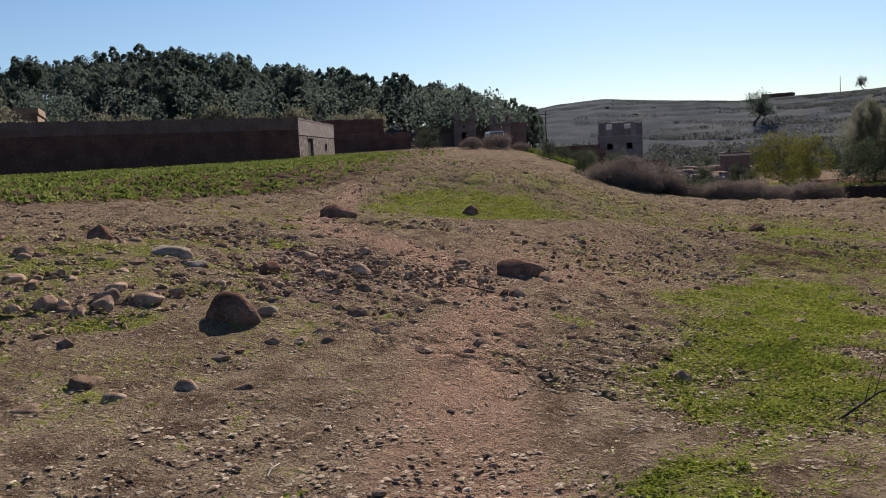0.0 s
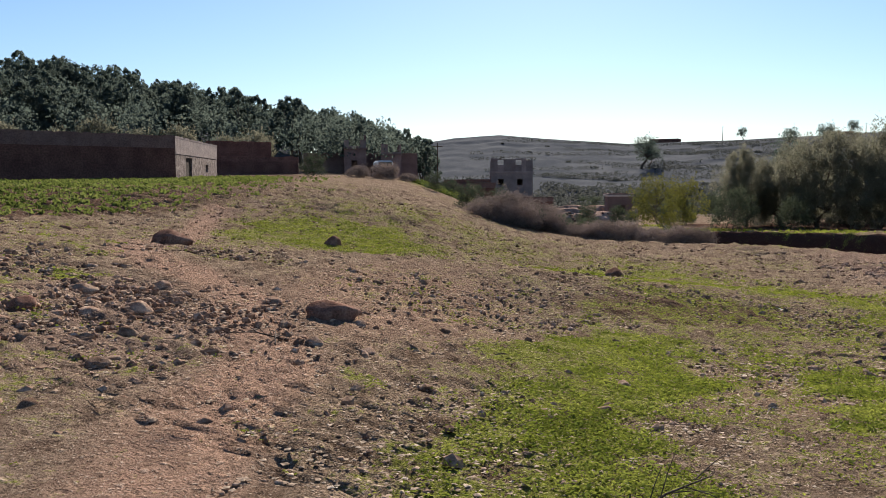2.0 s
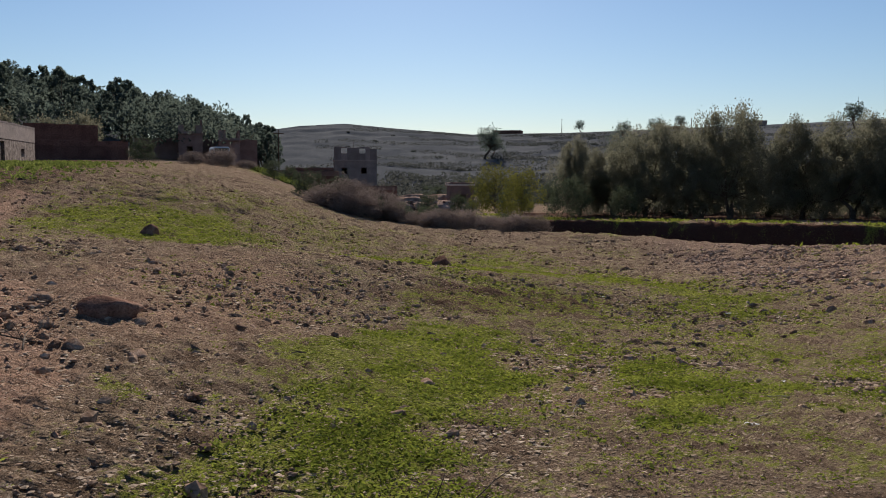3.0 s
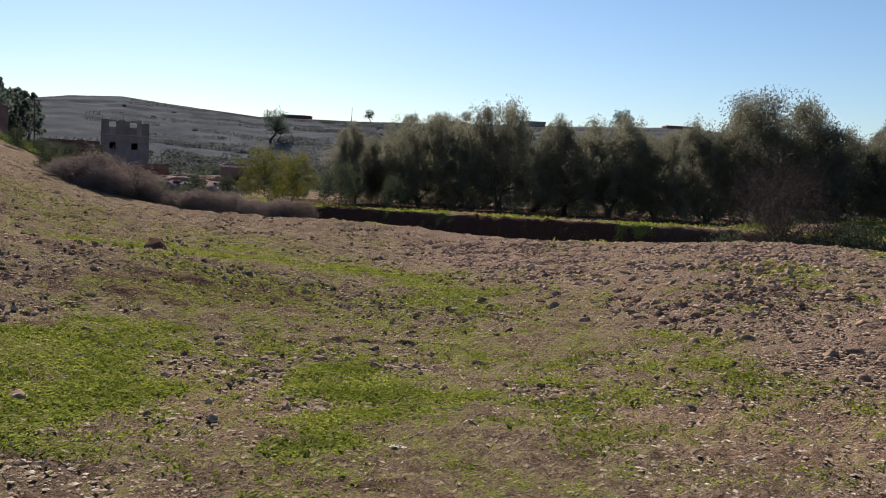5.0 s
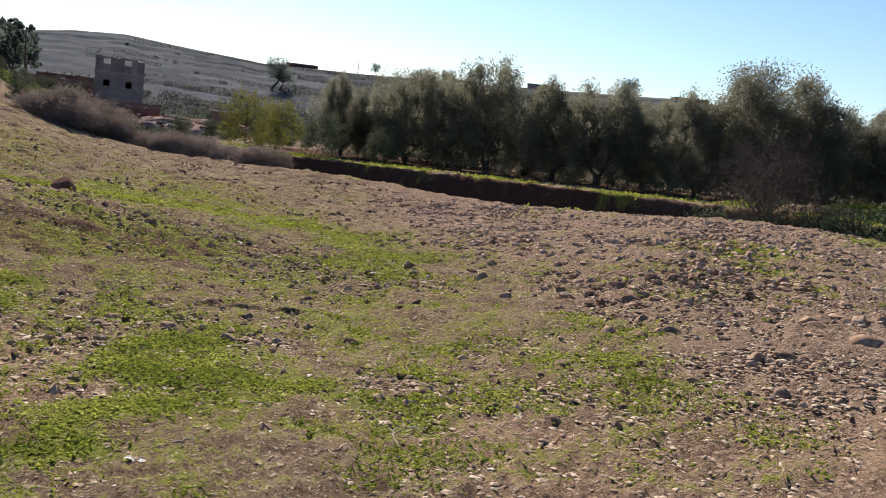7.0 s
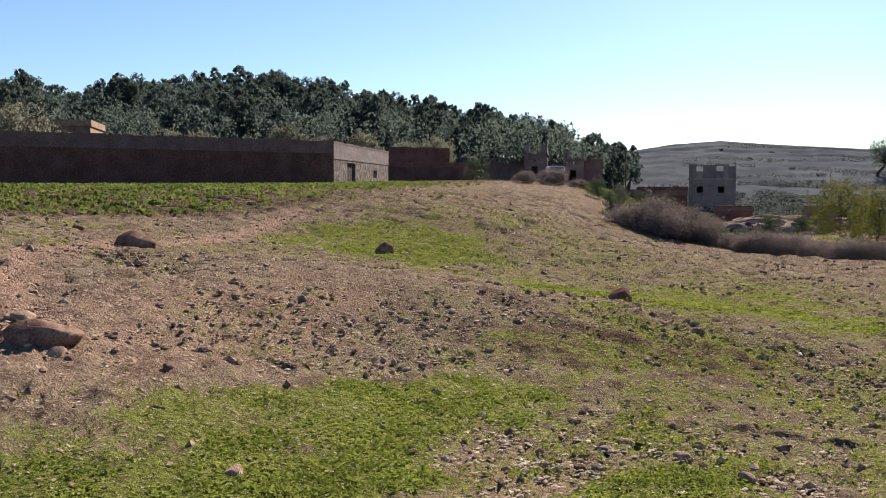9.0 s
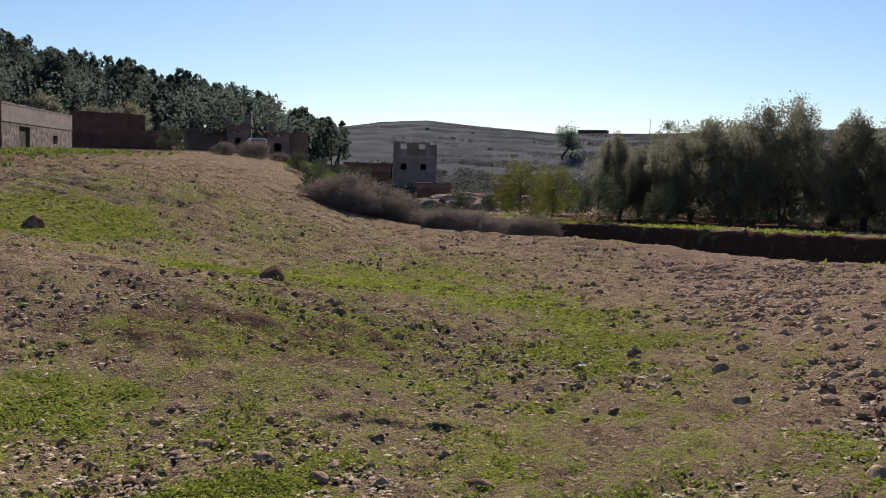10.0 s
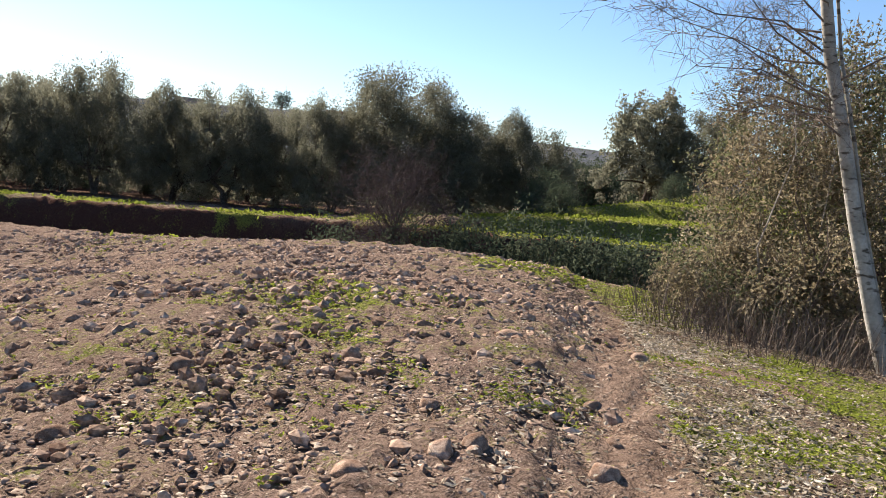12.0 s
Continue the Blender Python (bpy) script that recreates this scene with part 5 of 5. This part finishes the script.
# ---- walls and houses ----
def run_of_wall(name, p0, p1, thick, z_top, mats, label, band=0.9, openings=()):
    """A straight wall from p0 to p1: a lower part with openings, and an upper band of blocks. openings: (from, to, sill, head) along it."""
    L = math.hypot(p1[0] - p0[0], p1[1] - p0[1])
    zs = [gz(p0[0] + (p1[0] - p0[0]) * k / 12, p0[1] + (p1[1] - p0[1]) * k / 12) for k in range(13)]
    z0 = min(zs) - 0.4
    ob = tagged(thing(name, (p0[0], p0[1], z0), label, "wall", turn=math.degrees(math.atan2(p1[1] - p0[1], p1[0] - p0[0]))), kind="structure")
    H = z_top - z0
    bm = bmesh.new()
    cuts = sorted(openings)
    at = 0.0
    for a, b, s, hd in cuts:
        box(bm, at, a, 0, thick, 0, H - band)
        if s > 0:
            box(bm, a, b, 0, thick, 0, s + 0.4)
        if hd + 0.4 < H - band:
            box(bm, a, b, 0, thick, hd + 0.4, H - band)
        at = b
    box(bm, at, L, 0, thick, 0, H - band)
    part("wall", bm, mats[0], ob)
    bm = bmesh.new()
    box(bm, -0.02, L + 0.02, -0.025, thick + 0.025, H - band, H)
    part("upper_band", bm, mats[1], ob, "upper courses of grey blocks")
    bm = bmesh.new()
    n = int(L / 0.42)
    rng = random.Random(5)
    for k in range(n):
        box(bm, k * L / n + 0.01, (k + 1) * L / n - 0.01, -0.04, thick + 0.04, H + 0.002, H + 0.10 + rng.uniform(-0.03, 0.05))
    part("coping", bm, mats[1], ob, "uneven top course of blocks")
    return ob


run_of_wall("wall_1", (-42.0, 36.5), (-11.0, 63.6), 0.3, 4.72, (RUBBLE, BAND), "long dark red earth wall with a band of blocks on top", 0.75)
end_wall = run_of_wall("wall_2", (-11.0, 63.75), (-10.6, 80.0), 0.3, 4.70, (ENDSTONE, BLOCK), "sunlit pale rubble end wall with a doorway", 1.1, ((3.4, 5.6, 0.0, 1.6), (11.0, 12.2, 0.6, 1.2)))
bm = bmesh.new()
for k in range(6):
    box(bm, 3.45 + k * 0.35, 3.45 + k * 0.35 + 0.34, 0.12, 0.17, 0.02, 1.95, 0.01)
part("door", bm, DARKWOOD, end_wall, "old dark plank door")
run_of_wall("wall_3", (-12.5, 84.0), (-4.0, 88.5), 0.3, 3.95, (RUBBLE, RUBBLE), "low reddish earth wall at the field's end", 0.4)
run_of_wall("wall_4", (-13.0, 90.0), (-7.0, 93.0), 0.3, 5.6, (RUBBLE, RUBBLE), "reddish wall behind the field", 0.4)

run_of_wall("wall_5", (-4.0, 98.6), (8.6, 100.2), 0.3, gz(2, 99) + 2.3, (PINKWALL, PINKWALL), "broken lilac-brown yard wall joining ruined houses", 0.4)


def house(name, at, w, d, h, wall_mat, label, turn=0.0, windows=(), roof_mat=None, parapet=0.35, columns=False, ragged=False, door=None):
    """A flat-roofed house whose front looks to -y: walls with real openings, roof slab, parapet, and bare columns on top if unfinished.
    windows: (x, sill, width, height) on the front."""
    ob = thing(name, at, label, "house", turn=turn)
    t = 0.22
    bm = bmesh.new()
    cuts = sorted(list(windows) + ([door] if door else []))
    x = 0.0
    for a, s, ww, hh in cuts:
        box(bm, x, a, 0, t, -0.6, h)
        box(bm, a, a + ww, 0, t, -0.6, s)
        box(bm, a, a + ww, 0, t, s + hh, h)
        x = a + ww
    box(bm, x, w, 0, t, -0.6, h)
    part("wall", bm, wall_mat, ob, "front wall")
    for nm, b in (("wall", (0, t, t, d - t)), ("wall", (w - t, w, t, d - t)), ("wall", (0, w, d - t, d))):
        bm = bmesh.new()
        box(bm, *b, -0.6, h)
        part(nm, bm, wall_mat, ob)
    bm = bmesh.new()
    box(bm, -0.12, w + 0.12, -0.12, d + 0.12, h, h + 0.18, 0.01)
    part("roof", bm, roof_mat or wall_mat, ob)
    for a, s, ww, hh in windows:
        bm = bmesh.new()
        f = 0.06
        for q in ((a, a + f, s, s + hh), (a + ww - f, a + ww, s, s + hh), (a + f, a + ww - f, s, s + f), (a + f, a + ww - f, s + hh - f, s + hh)):
            box(bm, q[0], q[1], 0.10, 0.15, q[2], q[3])
        fr = part("window", bm, DARKWOOD, ob, "dark empty window frame")
    rng = random.Random(len(name) + int(w * 10))
    if ragged:
        # unfinished upper courses with gaps
        x = 0.0
        while x < w - 0.3:
            hh = rng.choice((0.15, 0.5, 0.8, 1.0, 1.0))
            ww = min(rng.uniform(0.5, 1.2), w - x)
            part("parapet", box(bmesh.new(), x, x + ww, 0, t, h + 0.18, h + 0.18 + hh), BLOCK, ob)
            x += ww
        for xx in (w - t,):
            y = t
            while y < d - 0.3:
                hh = rng.choice((0.5, 1.0, 1.4))
                part("parapet", box(bmesh.new(), xx, xx + t, y, y + 0.8, h + 0.18, h + 0.18 + hh), PINKWALL, ob)
                y += 0.8
    else:
        bm = bmesh.new()
        for q in ((-0.1, w + 0.1, -0.1, 0.08), (-0.1, w + 0.1, d - 0.08, d + 0.1), (-0.1, 0.08, 0.08, d - 0.08), (w - 0.08, w + 0.1, 0.08, d - 0.08)):
            box(bm, *q, h + 0.18, h + 0.18 + parapet)
        part("parapet", bm, wall_mat, ob)
    if columns:
        # an open upper storey: bare walls with empty window holes and an uneven top, rods at the corners
        z = h + 0.18
        for x0, x1, lo, hi in ((0, 0.9, 0, 1.75), (0.9, 1.7, 0, 0.85), (0.9, 1.7, 1.55, 1.7), (1.7, 3.3, 0, 1.62), (3.3, 4.1, 0, 0.85), (3.3, 4.1, 1.5, 1.72), (4.1, 4.7, 0, 1.72), (4.7, w, 0, 1.45)):
            part("upper_wall", box(bmesh.new(), x0, x1, 0, t, z + lo, z + hi), wall_mat, ob)
        for y0, y1, hi in ((t, 1.4, 1.3), (1.4, 2.6, 0.7), (2.6, 4.4, 1.1), (4.4, d, 0.5)):
            part("upper_wall", box(bmesh.new(), w - t, w, y0, y1, z, z + hi), PINKWALL, ob, "reddish upper wall, half built")
        part("upper_wall", box(bmesh.new(), 0, t, t, d * 0.6, z, z + 1.5), wall_mat, ob)
        for cx, cy in ((0.1, 0.1), (2.5, 0.1), (w - 0.1, 0.1), (w - 0.1, d - 0.1)):
            V, T = tube([(cx, cy, z), (cx + 0.02, cy, z + 1.9), (cx + 0.05, cy, z + 2.3)], [0.02, 0.018, 0.015], 5)
            part("rebar", tri_mesh("rebar", V, T, STEEL), None, ob, "rusty reinforcing bar")
    return ob


house("unfinished_house", (19.8, 117.6, -1.9), 5.6, 7.0, 4.55, BLOCK, "unfinished grey block house with empty windows and bare columns", -8, ((0.95, 2.9, 0.75, 0.8), (3.5, 2.9, 0.75, 0.8)), parapet=0.02, columns=True)
house("annex", (13.5, 117.5, gz(15, 117) - 0.3), 6.0, 5.0, 3.2, RUBBLE, "low reddish flat-roofed house beside an unfinished one", -8, ((2.2, 1.0, 0.7, 0.8),))
house("ruined_house", (0.4, 96.3, gz(1, 96) - 0.2), 2.4, 4.5, 2.9, PINKWALL, "small ruined pinkish mud house", 0, ((0.8, 1.0, 0.6, 0.7),), ragged=True)
house("ruined_house", (4.4, 96.8, gz(5, 97) - 0.2), 2.2, 4.0, 2.7, PINKWALL, "small ruined pinkish mud house with a doorway", 0, (), ragged=True, door=(0.7, 0.0, 0.7, 1.7))
house("pink_hut", (24.4, 79.0, gz(25, 80) - 0.1), 2.2, 3.0, 2.2, PINKWALL, "small pink hut with a flat white roof", -10, ((0.9, 0.8, 0.6, 0.6),), roof_mat=PLASTER, parapet=0.12)
house("low_house", (-40.6, 65.6, gz(-39, 66)), 9.0, 6.0, 4.6, ROOFTILE, "low ochre house behind a wall, with an orange parapet", 20, ((2.0, 1.4, 0.8, 0.9),), roof_mat=ROOFTILE)
house("farm_shed", (148.0, 83.0, gz(148, 83)), 6.0, 5.0, 2.6, PLASTER, "small pale shed on a far hillside", -60, ((2, 1, 0.8, 0.8),))
house("hill_house", (170.5, 248.0, gz(171, 249) - 2.6), 8.5, 6.0, 3.8, BLOCK, "square flat-roofed house on the hill's crest", -35, ((3, 1.0, 1, 1), (5.5, 1.0, 1, 1)), parapet=0.2)
for x, y, w in ((104.0, 296.0, 16.0), (148.0, 262.0, 14.0), (205.0, 215.0, 18.0), (225, 195, 12.0)):
    house("hill_house", (x, y, gz(x, y) - 1.6), w * 0.6, 6.0, 2.4, RUBBLE, "long low flat-roofed farmhouse on the hill's crest", -30, ((3, 1.0, 1, 1),))


def rubble_heap(x, y, long_side, deep, high, turn, seed):
    """A heap of earth and broken blocks."""
    rng = random.Random(seed)
    ob = thing("rubble_heap", (x, y, gz(x, y)), "heap of reddish earth and broken stones below old houses", "rubble", "rubble heaps", turn)
    bm = bmesh.new()
    bmesh.ops.create_icosphere(bm, subdivisions=4, radius=1.0)
    off = Vector((seed * 3.1, seed * 1.7, 0))
    for v in bm.verts:
        k = 1 + 0.40 * noise.noise(v.co * 1.7 + off) + 0.10 * noise.noise(v.co * 5.0 + off)
        v.co = Vector((v.co.x * long_side * 0.5 * k, v.co.y * deep * 0.5 * k, max(v.co.z, -0.15) * high * k))
    for f in bm.faces:
        f.smooth = True
    part("earth_mound", bm, SPOIL, ob)
    for _ in range(16):
        a, q = rng.uniform(0, 6.28), rng.uniform(0.3, 1.0)
        b = bmesh.new()
        s = rng.uniform(0.12, 0.3)
        box(b, -s, s, -s * 0.5, s * 0.5, -s * 0.4, s * 0.4, 0.05)
        bk = part("block", b, BLOCK if rng.random() < 0.5 else RUBBLE, ob)
        bk.matrix_local = Matrix.LocRotScale((0.5 * long_side * q * math.cos(a), 0.5 * deep * q * math.sin(a), high * (1 - q * q) ** 0.5 + 0.05), Euler((rng.uniform(-0.5, 0.5), rng.uniform(-0.5, 0.5), a)), (1, 1, 1))
    return ob


for i, (x, y, a, b, h, turn) in enumerate(((19.5, 74.0, 7.0, 4.0, 1.0, 20), (23.5, 84.0, 9.0, 5.0, 1.2, -15), (17.0, 66.0, 5.0, 3.0, 0.7, 40), (28.0, 92.0, 8.0, 4.0, 1.2, 0), (21.5, 70.0, 4.0, 3.0, 0.7, 70))):
    rubble_heap(x, y, a, b, h, turn, i + 1)
run_of_wall("wall_6", (20.0, 98.0), (24.0, 99.0), 0.3, -0.4, (RUBBLE, BAND), "broken pinkish yard wall below an unfinished house", 0.4)
run_of_wall("wall_7", (9.0, 92.0), (17.5, 100.0), 0.3, gz(13, 96) + 2.1, (RUBBLE, BAND), "low earth wall beside an unfinished house", 0.5)


def car():
    x, y = 4.0, 80.5
    ob = thing("parked_car", (x, y, gz(x, y)), "small white car parked at the end of the field", "car", turn=8)
    bm = bmesh.new()
    box(bm, -0.8, 0.8, -2.0, 2.0, 0.35, 0.95, 0.12)
    body = part("body", bm, RUBBER, ob, "dark painted body")
    bm = bmesh.new()
    box(bm, -0.72, 0.72, -1.1, 1.2, 0.95, 1.5, 0.16)
    cabin = part("cabin", bm, CARPAINT, ob)
    bm = bmesh.new()
    box(bm, -0.6, 0.6, -1.13, -1.105, 1.0, 1.38, 0.01)
    part("windscreen", bm, GLASS, cabin, "dark windscreen")
    for sx in (-1, 1):
        for sy in (-1.25, 1.25):
            bm = bmesh.new()
            bmesh.ops.create_cone(bm, cap_ends=True, segments=16, radius1=0.32, radius2=0.32, depth=0.2, matrix=Matrix.Translation((sx * 0.72, sy, 0.32)) @ Matrix.Rotation(radians(90), 4, "Y"))
            wheel = part("wheel", bm, RUBBER, ob)
            bm = bmesh.new()
            bmesh.ops.create_cone(bm, cap_ends=True, segments=12, radius1=0.18, radius2=0.15, depth=0.03, matrix=Matrix.Translation((sx * 0.835, sy, 0.32)) @ Matrix.Rotation(radians(90 * sx), 4, "Y"))
            part("rim", bm, STEEL, wheel)
        bm = bmesh.new()
        box(bm, sx * 0.58 - 0.14, sx * 0.58 + 0.14, -2.03, -1.99, 0.65, 0.8, 0.01)
        part("headlight", bm, GLASS, body)
    return ob


car()


def pole(name, x, y, top, label, lattice=False):
    z = gz(x, y)
    ob = thing(name, (x, y, z), label, "pole")
    V, T = tube([(0, 0, -0.3), (0, 0, (top - z) * 0.5), (0, 0, top - z)], [0.08, 0.07, 0.05] if not lattice else [0.16, 0.12, 0.06], 8 if not lattice else 4)
    part("post", tri_mesh("post", V, T, DARKWOOD if not lattice else STEEL, False), None, ob)
    bm = bmesh.new()
    k = 1.0 if not lattice else 0.8
    box(bm, -0.6 * k, 0.6 * k, -0.04 * k, 0.04 * k, (top - z) - 0.5 * k, (top - z) - 0.42 * k)
    part("crossarm", bm, DARKWOOD if not lattice else STEEL, ob)
    return ob


pole("utility_pole", 11.3, 104.3, 6.1, "weathered wooden utility pole beside far houses")
pole("pylon", 132.8, 302.0, 20.5, "thin steel pylon on the far hill's crest", True)
pole("pylon", 170.0, 275.0, 20.0, "thin steel pylon on the far hill's crest", True)


# ---- twigs and scraps ----
def dead_branch(x, y, size, seed, label):
    rng = np.random.default_rng(seed)
    ob = thing("dead_branch", (x, y, gz(x, y) + 0.01), label, "branch")
    a = rng.uniform(0, 6.28)
    d = Vector((math.cos(a), math.sin(a), 0.12))
    main = [Vector((0, 0, 0)), d * size * 0.5 + Vector((0, 0, 0.05)), d * size + Vector((0, 0, 0.02))]
    V, T = tube(main, [0.009, 0.007, 0.003], 6)
    part("stem", tri_mesh("stem", V, T, BARK, False), None, ob)
    for k in range(6):
        b = main[0].lerp(main[2], 0.2 + 0.12 * k)
        e = b + (d + Vector(rng.normal(0, 0.8, 3))).normalized() * size * 0.4
        e.z = abs(e.z) * 0.9 + 0.02
        V, T = tube([b + Vector((0, 0, 0.03)), b.lerp(e, 0.5) + Vector((0, 0, 0.03)), e], [0.004, 0.003, 0.0015], 5)
        part("side_twig", tri_mesh("side_twig", V, T, BARK, False), None, ob)
    return ob


dead_branch(0.35, 10.0, 0.55, 1, "dead forked twig lying beside a path")
dead_branch(0.3, 9.7, 0.4, 2, "dead dry twig lying beside a path")
dead_branch(2.35, 5.3, 0.8, 3, "thorny dead branch lying on weeds")
dead_branch(2.6, 5.0, 0.7, 4, "thorny dead branch lying on weeds")


def straw(x, y, length, turn, seed):
    """A bent dry stalk with a few side blades, lying on the ground."""
    rng = random.Random(seed)
    ob = thing("dry_straw", (x, y, gz(x, y) + 0.012), "pale dry straw lying on stony ground", "straw", "fallen straws", turn)
    bend = rng.uniform(-0.12, 0.12) * length
    V, T = tube([(-0.5 * length, 0, 0.004), (-0.1 * length, bend, 0.02), (0.5 * length, 0.3 * bend, 0.006)], [0.0045, 0.004, 0.002], 5)
    part("stalk", tri_mesh("stalk", V, T, PALESTEM, False), None, ob)
    for k in range(3):
        u = rng.uniform(-0.3, 0.4) * length
        V, T = tube([(u, bend * 0.6, 0.014), (u + 0.10 * length, bend + rng.uniform(-0.16, 0.16) * length, 0.03), (u + 0.25 * length, bend + rng.uniform(-0.3, 0.3) * length, 0.008)], [0.003, 0.003, 0.001], 4)
        part("blade", tri_mesh("blade", V, T, PALESTEM, False), None, ob)
    return ob


for i, (x, y, length, turn) in enumerate(((6.54, 8.15, 0.28, -50), (5.9, 7.57, 0.16, 10), (6.99, 7.28, 0.22, 70), (7.1, 7.4, 0.18, 20), (1.04, 5.08, 0.20, 35), (-1.02, 4.3, 0.18, 80), (8.9, 6.6, 0.2, 15), (4.6, 8.2, 0.25, 60), (9.8, 10.6, 0.25, -20), (12.3, 7.9, 0.22, 40))):
    straw(x, y, length, turn, i)


def scrap(x, y, size, seed):
    rng = random.Random(seed)
    bm = bmesh.new()
    n = 5
    grid = [[bm.verts.new(((i / (n - 1) - 0.5) * size, (j / (n - 1) - 0.5) * size * 0.5, 0.02 + size * 0.25 * abs(noise.noise(Vector((i * 0.7, j * 0.9, seed)))))) for j in range(n)] for i in range(n)]
    for i in range(n - 1):
        for j in range(n - 1):
            bm.faces.new((grid[i][j], grid[i + 1][j], grid[i + 1][j + 1], grid[i][j + 1]))
    bmesh.ops.solidify(bm, geom=bm.faces[:], thickness=0.003)
    me = bpy.data.meshes.new("litter_scrap")
    bm.to_mesh(me)
    bm.free()
    me.materials.append(WHITE)
    ob = new("litter_scrap", me)
    ob.matrix_world = pose(x, y, gz(x, y), 0, 0, rng.uniform(0, 360))
    return tagged(ob, "crumpled scrap of white plastic on weeds", "litter", "litter")


for i, (x, y, s) in enumerate(((5.64, 7.34, 0.10), (5.5, 7.0, 0.05), (10.0, 14.1, 0.09), (8.6, 15.8, 0.11), (6.4, 7.6, 0.06), (7.1, 8.9, 0.07))):
    scrap(x, y, s, i)
